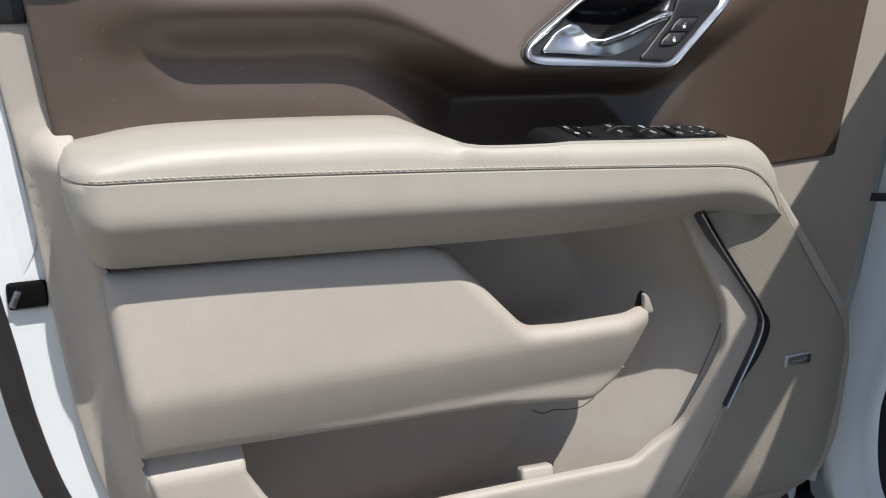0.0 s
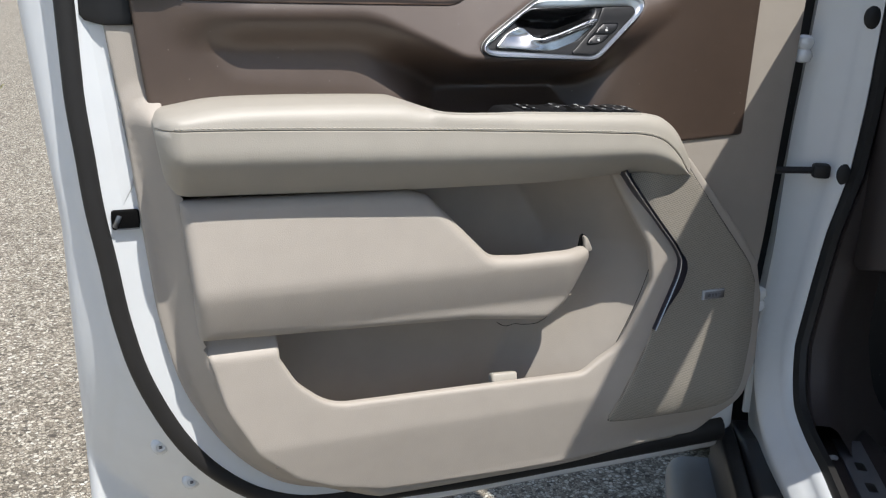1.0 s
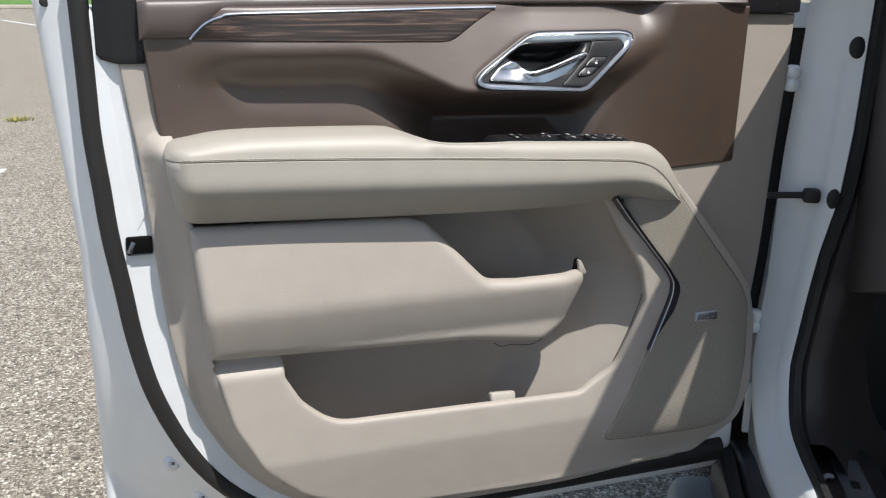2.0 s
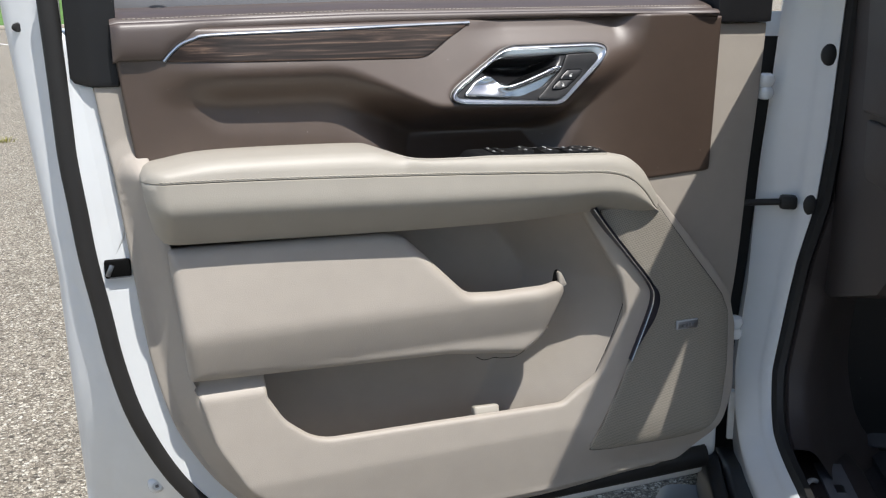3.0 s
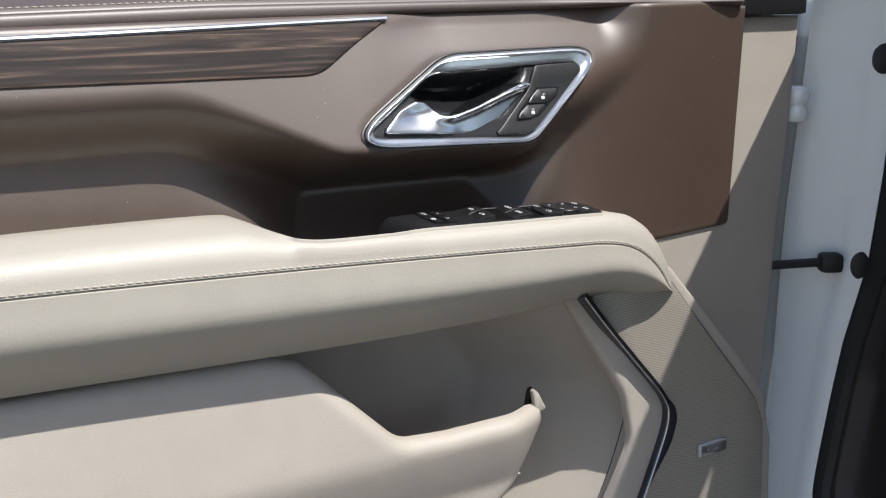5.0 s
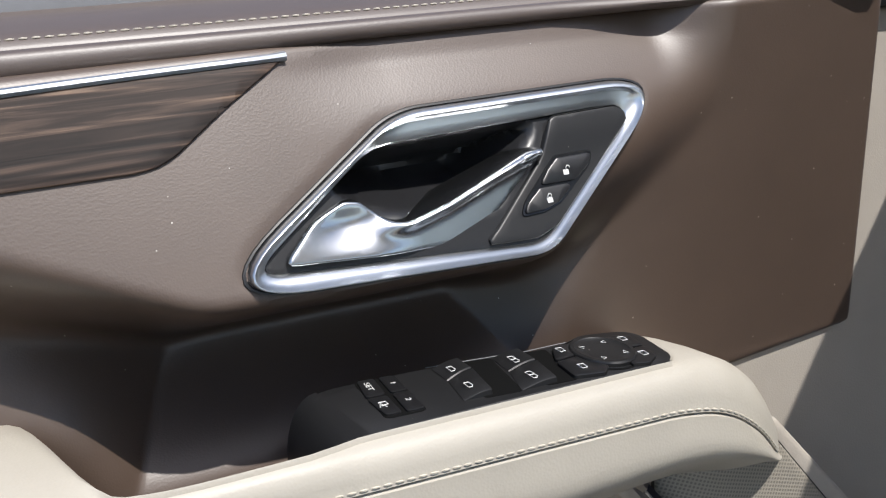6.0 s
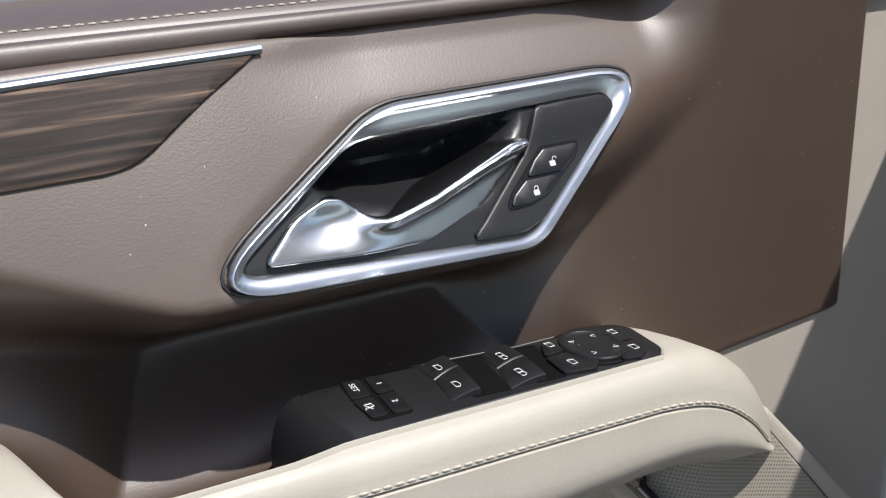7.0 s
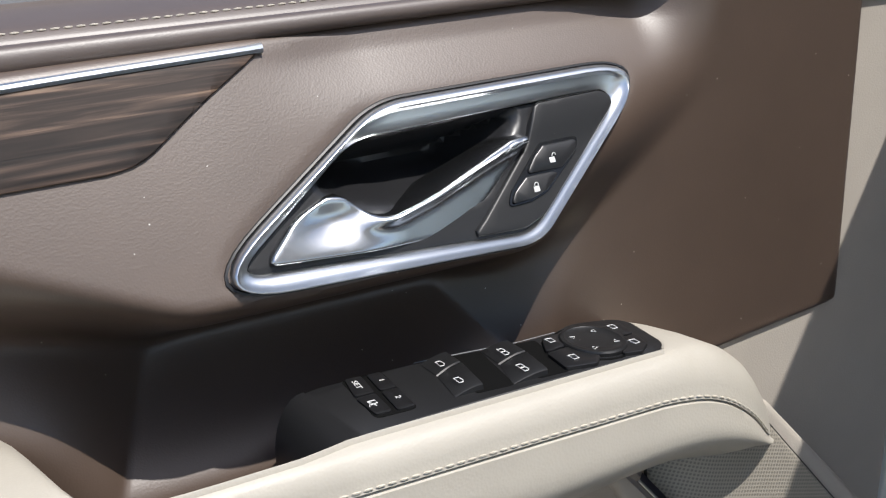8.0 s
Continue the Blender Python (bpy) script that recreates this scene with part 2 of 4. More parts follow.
# ---------------------------------------------------------------- ground and distance
def ground_material():
    """Asphalt with exposed stones of two sizes in a sandy binder."""
    m = bpy.data.materials.new("exposed_aggregate")
    m.use_nodes = True
    nt = m.node_tree
    n, l = nt.nodes, nt.links
    b = n["Principled BSDF"]
    b.inputs["Roughness"].default_value = 0.85
    tc = n.new("ShaderNodeTexCoord")
    nz = n.new("ShaderNodeTexNoise")
    nz.inputs["Scale"].default_value, nz.inputs["Detail"].default_value = 1.3, 5
    l.new(tc.outputs["Object"], nz.inputs["Vector"])
    warp, near = n.new("ShaderNodeTexNoise"), n.new("ShaderNodeVectorMath")
    warp.inputs["Scale"].default_value, warp.inputs["Detail"].default_value = 160, 3
    near.operation = "MULTIPLY_ADD"
    near.inputs[1].default_value = (0.008, 0.008, 0.0)
    l.new(tc.outputs["Object"], warp.inputs["Vector"])
    l.new(warp.outputs["Color"], near.inputs[0])
    l.new(tc.outputs["Object"], near.inputs[2])
    colours, heights = [], []
    for scale, stops in ((98, ((0.0, (0.090, 0.076, 0.057)), (0.3, (0.324, 0.279, 0.211)), (0.6, (0.540, 0.479, 0.373)), (0.85, (0.720, 0.656, 0.526)), (1.0, (0.828, 0.789, 0.672)))),
                         (175, ((0.0, (0.126, 0.106, 0.081)), (0.4, (0.342, 0.293, 0.219)), (0.75, (0.522, 0.452, 0.340)), (1.0, (0.765, 0.718, 0.599))))):
        v, edge = n.new("ShaderNodeTexVoronoi"), n.new("ShaderNodeTexVoronoi")
        edge.feature = "DISTANCE_TO_EDGE"
        for k in (v, edge):
            k.inputs["Scale"].default_value = scale
            l.new(near.outputs[0], k.inputs["Vector"])
        sep = n.new("ShaderNodeSeparateColor")
        l.new(v.outputs["Color"], sep.inputs[0])
        ramp = n.new("ShaderNodeValToRGB")
        e = ramp.color_ramp.elements
        e[0].position, e[0].color = stops[0][0], (*stops[0][1], 1)
        e[1].position, e[1].color = stops[-1][0], (*stops[-1][1], 1)
        for pos, col in stops[1:-1]:
            e.new(pos).color = (*col, 1)
        l.new(sep.outputs[0], ramp.inputs[0])
        joint = n.new("ShaderNodeMapRange")
        joint.inputs["From Max"].default_value = 0.12
        l.new(edge.outputs["Distance"], joint.inputs["Value"])
        mix = n.new("ShaderNodeMix")
        mix.data_type = "RGBA"
        mix.inputs["A"].default_value = (0.13, 0.108, 0.08, 1)
        l.new(joint.outputs[0], mix.inputs["Factor"])
        l.new(ramp.outputs[0], mix.inputs["B"])
        colours.append(mix.outputs["Result"])
        heights.append((sep.outputs[1], joint.outputs[0]))
    pick = n.new("ShaderNodeMath")
    pick.operation = "GREATER_THAN"
    pick.inputs[1].default_value = 0.42
    l.new(heights[0][0], pick.inputs[0])
    both = n.new("ShaderNodeMix")
    both.data_type = "RGBA"
    l.new(pick.outputs[0], both.inputs["Factor"])
    l.new(colours[1], both.inputs["A"])
    l.new(colours[0], both.inputs["B"])
    drift = n.new("ShaderNodeMapRange")
    drift.inputs["To Min"].default_value, drift.inputs["To Max"].default_value = 0.72, 0.95
    l.new(nz.outputs["Fac"], drift.inputs["Value"])
    worn = n.new("ShaderNodeVectorMath")
    worn.operation = "SCALE"
    l.new(both.outputs["Result"], worn.inputs[0])
    l.new(drift.outputs[0], worn.inputs["Scale"])
    l.new(worn.outputs[0], b.inputs["Base Color"])
    tall = n.new("ShaderNodeMath")
    tall.operation = "MULTIPLY"
    l.new(heights[0][1], tall.inputs[0])
    l.new(heights[0][0], tall.inputs[1])
    bp = n.new("ShaderNodeBump")
    bp.inputs["Strength"].default_value, bp.inputs["Distance"].default_value = 0.8, 0.005
    l.new(tall.outputs[0], bp.inputs["Height"])
    l.new(bp.outputs[0], b.inputs["Normal"])
    return m


AGGREGATE = ground_material()
GRASS = material("lawn", (0.10, 0.20, 0.035), 0.9, vary=0.4, scale=6)
KERB = material("concrete", (0.45, 0.40, 0.33), 0.9, vary=0.12, scale=8)
LINE = material("road_paint", (0.75, 0.74, 0.70), 0.7, vary=0.08, scale=40)

bm = bmesh.new()
bmesh.ops.create_grid(bm, x_segments=2, y_segments=2, size=400)
tagged(part("ground", bm, AGGREGATE, smooth=0), "coarse exposed-aggregate asphalt of a sunlit car park", "ground", kind="structure")
tagged(part("kerb", block((60, 0.16, 0.14), (-12, 36.0, 0.07), 0.02), KERB), "pale concrete kerb along a lawn", "kerb", kind="structure")
bm = bmesh.new()
bmesh.ops.create_grid(bm, x_segments=40, y_segments=20, size=1)
for v in bm.verts:
    v.co = Vector((v.co.x * 40 - 10, 56.1 + v.co.y * 20, 0.13 + 0.5 * (v.co.y + 1) ** 1.2 + 0.05 * math.sin(v.co.x * 50)))
tagged(part("lawn", bm, GRASS), "sunlit green lawn beyond the kerb", "grass", kind="stuff")
for px, py, length, turn in ((-1.88, 25.7, 3.6, 18.5), (-1.95, 5.80, 1.9, 79.0)):
    tagged(part("parking_line", block((0.10, length, 0.006), (px, py, 0.003), 0.0, pose(0, 0, 0, 0, 0, turn)), LINE), "worn white parking line on asphalt", "road marking", kind="structure")

# a weed in a crack of the asphalt
WEED = material("weed", (0.30, 0.28, 0.07), 0.8, vary=0.35, scale=40)
rng = random.Random(5)
bm = bmesh.new()
for k in range(90):
    a, r = rng.uniform(0, 2 * math.pi), rng.uniform(0, 0.10) ** 1.0
    x, y = -1.06 + 1.3 * r * math.cos(a), 7.98 + r * math.sin(a)
    h, lean, w = rng.uniform(0.015, 0.05), rng.uniform(0.01, 0.05), 0.004
    c, q = math.cos(a + rng.uniform(-1, 1)), math.sin(a + rng.uniform(-1, 1))
    low = [bm.verts.new((x - q * w, y + c * w, 0.0)), bm.verts.new((x + q * w, y - c * w, 0.0))]
    mid = [bm.verts.new((x + c * lean * 0.4 + q * w, y + q * lean * 0.4 - c * w, h * 0.7)), bm.verts.new((x + c * lean * 0.4 - q * w, y + q * lean * 0.4 + c * w, h * 0.7))]
    tip = bm.verts.new((x + c * lean, y + q * lean, h))
    bm.faces.new([low[0], low[1], mid[0], mid[1]])
    bm.faces.new([mid[1], mid[0], tip])
tagged(part("weed", bm, WEED), "yellow-green weed growing in a crack of the asphalt", "weed", kind="stuff")

# ---------------------------------------------------------------- the front door
car = thing("car", "white parked car, front door open, beige and dark brown door trim", "car")
door = car


def shell_depth(x, z):
    d = sd(x, z, SEAL_LOOP)
    hem = np.exp(-((d - 0.022 - 0.10 * sm(0.75, 0.5, z)) / 0.0035) ** 2)
    return 0.045 - 0.022 * sm(-0.012, 0.0, -d) + 0.08 * sm(0.075, 0.11, -d) + (0.12 + 0.74 * sm(-0.05, -0.28, x)) * np.clip(d - 0.008, 0, 0.12) + 0.003 * hem


# the closed line of the weatherstrip, seen face on
SEAL_LOOP = spline([(-0.455, 1.30), (-0.452, 1.188), (-0.450, 1.068), (-0.447, 1.0), (-0.442, 0.946), (-0.433, 0.885), (-0.422, 0.806), (-0.401, 0.721),
                    (-0.358, 0.628), (-0.304, 0.562), (-0.24, 0.5195), (-0.16, 0.500), (0.0, 0.4965), (0.25, 0.4965), (0.515, 0.4965)], 6)
SEAL_LINE = SEAL_LOOP
SEAL_LOOP = SEAL_LOOP + [(0.6, 0.50), (0.6, 1.30)]
SHELL = rounded([(0.47, 1.30, 0), (0.47, 1.232, 0), (-0.445, 1.232, 0), (-0.445, 1.30, 0), (-0.516, 1.30, 0), (-0.482, 0.92, 0.3), (-0.478, 0.440, 0.03), (0.0, 0.445, 0.2), (0.545, 0.442, 0.02), (0.540, 0.7, 0.1), (0.552, 1.30, 0)])
relief("door_shell", SHELL, shell_depth, PAINT, door, step=0.008, back=0.17, edge=0.012, label="white painted steel door shell")

part("window_seal", block((0.846, 0.026, 0.040), (0.039, 0.094, 1.257), 0.004), BOARD, door, "grey window seal strip")

# weatherstrip with a rounded bulb and a flat foot
wx = resample(SEAL_LINE, 0.012, closed=False)
part("weatherstrip", tube([(x - 0.004 * float(sm(1.0, 1.1, z)), 0.026, z - 0.004 * float(sm(-0.15, 0.1, x)) + 0.006 * float(sm(0.2, 0.45, x))) for x, z in wx], [0.0118 + 0.004 * float(sm(-0.2, 0.1, x)) + 0.006 * float(sm(0.2, 0.45, x)) for x, z in wx], 12, flat=0.8), RUBBER, door, "black rubber door seal")


# lower trim panel -------------------------------------------------
RAISED = spline([(-0.372, 1.06), (-0.362, 0.99), (-0.349, 0.905), (-0.340, 0.825), (-0.331, 0.762), (-0.310, 0.697), (-0.272, 0.628), (-0.222, 0.582), (-0.165, 0.557)], 6) + \
    [(-0.10, 0.527), (0.40, 0.520)] + spline([(0.45, 0.536), (0.488, 0.576), (0.503, 0.65), (0.500, 0.77), (0.484, 0.822), (0.420, 0.897), (0.342, 0.985)], 6) + [(0.30, 1.03), (-0.30, 1.03), (-0.30, 1.06)]
RIDGE = spline([(0.225, 1.0), (0.243, 0.965), (0.285, 0.912), (0.318, 0.866), (0.322, 0.838), (0.303, 0.775), (0.268, 0.70), (0.245, 0.655), (0.22, 0.60)], 6)


def ridge_x(z):
    r = np.array(RIDGE)[::-1]
    return np.interp(z, r[:, 1], r[:, 0])


BIN = rounded([(-0.3345, 0.7950, 0.004), (-0.2405, 0.7950, 0.003), (-0.2395, 0.757, 0.012), (-0.218, 0.720, 0.06), (-0.176, 0.685, 0.09), (0.0, 0.6815, 0.2), (0.200, 0.6765, 0.03),
               (0.256, 0.714, 0.06), (0.296, 0.812, 0.04), (0.285, 0.862, 0.03), (0.215, 0.99, 0.0), (0.338, 0.99, 0.0), (0.420, 0.897, 0.03), (0.484, 0.822, 0.03), (0.502, 0.765, 0.04),
               (0.508, 0.66, 0.05), (0.492, 0.570, 0.04), (0.43, 0.528, 0.05), (0.1, 0.532, 0.2), (-0.10, 0.540, 0.1), (-0.170, 0.558, 0.05), (-0.222, 0.582, 0.05), (-0.272, 0.628, 0.08), (-0.310, 0.697, 0.1)], 8)


def bin_face(x, z):
    y = -0.051 + 0.013 * np.clip((z - 0.634) / 0.14, 0, 1) ** 1.15 + 0.011 * np.clip((0.638 - z) / 0.095, 0, 1) ** 1.1
    y = y * (1 - sm(0.22, 0.29, x)) + (-0.060 + 0.014 * sm(0.645, 0.545, z)) * sm(0.22, 0.29, x)
    y = y + 0.015 * sm(0.764, 0.785, z) * sm(-0.225, -0.245, x)
    return y + 0.010 * sm(0.44, 0.51, x) + 0.024 * sm(0.605, 0.535, z) * sm(0.16, 0.40, x)


def liner(x, z):
    """The lower trim panel behind the bin front: bevelled rim, hollow bins, the flat part towards the hinge."""
    d = sd(x, z, RAISED)
    rim = -0.034 + 0.042 * np.clip((d + 0.004) / 0.030, 0, 1) ** 1.15 + 0.004 * sm(0.026, 0.05, d) + 0.022 * sm(0.605, 0.535, z) * sm(0.16, 0.40, x)
    hollow = 0.085 + 0 * z
    left_of = ridge_x(z) - x
    cheek = -0.054 + (0.054 + hollow) * np.clip(left_of / 0.13, 0, 1) ** 0.75
    inside = np.maximum(sm(-0.248, -0.238, x), sm(0.952, 0.962, z) * sm(-0.347, -0.340, x)) * sm(0.575, 0.60, z) * sm(0.003, -0.012, d)
    y = rim * (1 - inside) + np.where(left_of > -0.01, cheek, 0.004) * inside
    y = np.where((x > 0.25) & (z > 0.985), 0.0035, y)
    y = np.where((left_of <= 0.0) & (x > 0.2) & (z > 0.565), 0.0035, y)
    return np.where(sd(x, z, BIN) < -0.003, np.maximum(y, bin_face(x, z) + 0.005), y)


LOWER = spline([(-0.418, 1.170), (-0.409, 1.10), (-0.403, 1.056), (-0.397, 0.99), (-0.391, 0.925), (-0.385, 0.862), (-0.378, 0.804), (-0.360, 0.725), (-0.337, 0.672), (-0.303, 0.617), (-0.258, 0.570), (-0.208, 0.541), (-0.12, 0.520)], 6) + \
    [(0.0, 0.514), (0.20, 0.510), (0.41, 0.505)] + spline([(0.462, 0.520), (0.500, 0.564), (0.517, 0.64), (0.528, 0.74), (0.540, 0.85), (0.548, 1.0), (0.557, 1.13), (0.561, 1.2265)], 6) + [(0.455, 1.2265), (0.455, 1.012), (0.33, 1.012), (0.33, 0.99), (-0.31, 0.99), (-0.31, 1.055), (-0.36, 1.068), (-0.375, 1.17)]
relief("lower_panel", LOWER, liner, BEIGE, door, step=0.0055, back=0.095, edge=0.003, label="beige moulded plastic lower trim panel")

relief("bin_front", BIN, bin_face, BEIGE, door, step=0.005, back=lambda x, z: bin_face(x, z) + 0.010 + 0.035 * sm(0.66, 0.60, z), edge=0.005, label="beige door bin front")

# fine joint where the bin front meets the hollow
joint = [(float(ridge_x(z)) - 0.012, z) for z in np.linspace(0.700, 0.862, 30)]
part("bin_joint", tube([(x, float(liner(np.array([x]), np.array([z]))[0]) - 0.0002, z) for x, z in joint], 0.0006, 5), RUBBER, door, "thin dark joint line")

# map pocket bulge ---------------------------------------------------
MAP = rounded([(-0.3525, 0.9715, 0.003), (-0.337, 0.794, 0.006), (0.02, 0.780, 0.1), (0.135, 0.765, 0.02), (0.174, 0.792, 0.02), (0.203, 0.850, 0.012),
               (0.198, 0.869, 0.008), (0.085, 0.8685, 0.03), (0.040, 0.872, 0.03), (-0.043, 0.957, 0.02), (-0.070, 0.9655, 0.012)], 8)


def map_face(x, z):
    crease = 0.857
    y = -0.066 + 0.0225 * np.clip((z - crease + 0.004) / 0.118, 0, 1) ** 1.15 + 0.019 * np.clip((crease + 0.010 - z) / 0.068, 0, 1) ** 1.35
    y = y + 0.03 * sm(0.15, 0.23, x) + 0.022 * sm(-0.333, -0.358, x + (z - 0.80) * 0.09)
    return y


relief("map_pocket", MAP, map_face, BEIGE, door, step=0.005, back=lambda x, z: map_face(x, z) + 0.016 + 0.035 * sm(0.86, 0.82, z), edge=0.013, rings=5, label="beige moulded map pocket front")

# floor of the map pocket
part("pocket_floor", skin([[(x, y, 0.800 + 0.004 * math.sin(6 * y)) for y in np.linspace(-0.040, 0.082, 6)] for x in np.linspace(-0.235, 0.175, 9)]), BEIGE, door, "beige floor of the map pocket")

# armrest ---------------------------------------------------------------
ARM_TOP = [(-0.376, 1.064), (-0.368, 1.076), (-0.345, 1.081), (-0.31, 1.0865), (-0.26, 1.0880), (-0.18, 1.0870), (-0.10, 1.0845), (-0.08, 1.0810), (-0.06, 1.0760), (-0.03, 1.0710),
           (0.02, 1.0690), (0.06, 1.0680), (0.136, 1.0645), (0.2285, 1.0605), (0.262, 1.0580), (0.283, 1.0490), (0.305, 1.032), (0.325, 1.010), (0.342, 0.994), (0.353, 0.980), (0.358, 0.970)]
ARM_BOT = [(-0.376, 0.99), (-0.366, 0.980), (-0.30, 0.977), (-0.206, 0.974), (-0.055, 0.970), (0.10, 0.968), (0.163, 0.969), (0.235, 0.972), (0.322, 0.968), (0.345, 0.962), (0.358, 0.964)]
SEAM_Z = [(-0.376, 1.056), (-0.362, 1.0615), (-0.203, 1.0570), (0.012, 1.0475), (0.194, 1.0365), (0.240, 1.0325), (0.270, 1.0230), (0.297, 1.003), (0.322, 0.978), (0.342, 0.966), (0.358, 0.965)]

ARM_TOP, ARM_BOT, SEAM_Z = spline(ARM_TOP, 4), spline(ARM_BOT, 4), spline(SEAM_Z, 4)


def along(table, x):
    a = np.array(table)
    return float(np.interp(x, a[:, 0], a[:, 1]))


def arm_station(x):
    top, bot, seam = along(ARM_TOP, x), along(ARM_BOT, x), along(SEAM_Z, x)
    seam = min(seam, top - 0.004)
    seam = max(seam, bot + 0.001)
    end = 1 - (1 - min(1, (x + 0.378) / 0.03)) ** 2
    tip = math.sqrt(1 - 0.96 * min(1, max(0, (x - 0.262) / 0.0965)) ** 2)
    front = -0.034 * (0.25 + 0.75 * tip) - 0.050 * math.sqrt(max(end, 0.0)) * tip - 0.008 * float(sm(-0.3, 0.1, x)) * tip
    cut = float(sm(-0.085, -0.05, x) * (1 - sm(0.244, 0.258, x)))      # behind the ridge lies the grab cup
    back = 0.004 - 0.079 * cut - 0.004 * cut * float(1 - sm(0.03, 0.06, x))
    return top, bot, seam, front, back, cut


def arm_row(x):
    top, bot, seam, f, b, cut = arm_station(x)
    r = min(0.020 - 0.007 * cut, (top - seam) * 0.95, b - 0.0048 - f)
    low = 0.012 * float(sm(0.236, 0.262, x))
    rows = [(b, top - 0.045 * cut - 0.006 - low), (b, top - 0.0055 - low), (b - 0.0012, top - 0.0030 - low), (b - 0.0036, top - 0.0012 - low)]
    flat = f + r
    for s in range(1, 4):
        rows.append((b - 0.0036 + (flat - b + 0.0036) * s / 3, top - 0.0012 - 0.0018 * s / 3 + 0.0018 * math.sin(math.pi * s / 3) - low * (1 - s / 3)))
    for s in range(1, 6):
        w = s / 5 * math.pi / 2
        rows.append((flat - r * math.sin(w), top - 0.003 - (top - 0.003 - seam - 0.002) * (1 - math.cos(w)) ** 1.0))
    rows += [(f - 0.0003, seam + 0.0012), (f + 0.0018, seam), (f - 0.0005, seam - 0.0012)]
    h = seam - 0.002 - bot
    tuck = 1 - float(sm(0.25, 0.33, x))
    for s in range(1, 13):
        q = s / 12
        under = (max(0.0, q - 0.36) / 0.64) ** 1.5
        rows.append((f - 0.003 * math.sin(math.pi * min(1, q * 1.5)) + 0.040 * under * (0.25 + 0.75 * tuck), seam - 0.002 - h * q))
    rows += [(f + 0.045, bot + 0.0015), (0.004, bot + 0.004)]
    slant = 0.012 * (1 - float(sm(-0.376, -0.31, x)))      # the end leans in towards its foot
    return [(x + slant * min(1.0, max(0.0, (top - 0.012 - z) / (top - bot - 0.012))) ** 1.2, y, z) for y, z in rows]


xs = sorted(set(np.round(np.r_[-0.3759, np.linspace(-0.375, -0.33, 10), np.linspace(-0.33, -0.1, 20), np.linspace(-0.1, -0.03, 16), np.linspace(-0.03, 0.25, 24), np.linspace(0.25, 0.3578, 30)], 4)))
part("armrest", skin([arm_row(x) for x in xs], caps=True), LEATHER, door, "beige stitched leather armrest", smooth=50)


def stitches(name, path, length, gap, parent, mat, r=0.0009):
    """A row of single stitches along a path."""
    p = resample(path, length + gap, closed=False)
    bm = bmesh.new()
    for a, b in zip(p[:-1], p[1:]):
        d = (b - a) * (length / (length + gap)) * 0.98
        q = Vector(a + d / 2)
        m = Matrix.Translation(q) @ Vector(d).to_track_quat("X", "Z").to_matrix().to_4x4() @ Matrix.Diagonal((length / 2, r * 0.9, r, 1))
        bmesh.ops.create_icosphere(bm, subdivisions=1, radius=1, matrix=m)
    return part(name, bm, mat, parent, "row of pale thread stitches")


path = [(x, arm_station(x)[3] - 0.0003, arm_station(x)[2] + 0.0030) for x in np.linspace(-0.358, 0.322, 120)]
stitches("stitching", path, 0.0054, 0.0005, door, THREAD, 0.0007)

# upper brown panel --------------------------------------------------------
UPPER = [(-0.389, 1.225), (-0.389, 1.195), (-0.376, 1.075), (-0.374, 1.0), (0.33, 0.998), (0.462, 1.0045), (0.4695, 1.006), (0.4705, 1.012), (0.462, 1.238), (0.40, 1.244), (-0.33, 1.235)]
BULGE = rounded([(-0.45, 1.32, 0), (-0.45, 1.160, 0), (-0.12, 1.159, 0.12), (0.000, 1.113, 0.08), (0.194, 1.1095, 0.045), (0.305, 1.198, 0.03), (0.315, 1.32, 0)], 8)


STRIP = spline([(-0.3345, 1.1975), (-0.326, 1.207), (-0.314, 1.217), (-0.298, 1.2235), (-0.278, 1.2275), (-0.18, 1.230), (-0.035, 1.2335), (0.066, 1.2355)], 8)
INLAY = STRIP + [(0.060, 1.231), (0.034, 1.2165), (0.006, 1.1985), (-0.002, 1.1945), (-0.014, 1.1925), (-0.18, 1.1945), (-0.333, 1.1965)]
def lean_y(z):
    """The leaning face in which the handle sits."""
    return -0.030 + 0.45 * (z - 1.165)


BEZEL_OUT = rounded([(-0.0003, 1.1338, 0.016), (0.1819, 1.1257, 0.035), (0.2888, 1.2048, 0.016), (0.1137, 1.2030, 0.060)], 10)
HOLLOW = spline([(-0.334, 1.20), (-0.326, 1.172), (-0.306, 1.135), (-0.282, 1.108), (-0.250, 1.101), (-0.17, 1.094), (-0.11, 1.087), (-0.07, 1.070), (-0.05, 1.04), (-0.04, 1.02)], 5) + [(0.21, 1.02), (0.232, 1.075), (0.262, 1.125), (0.31, 1.20)]


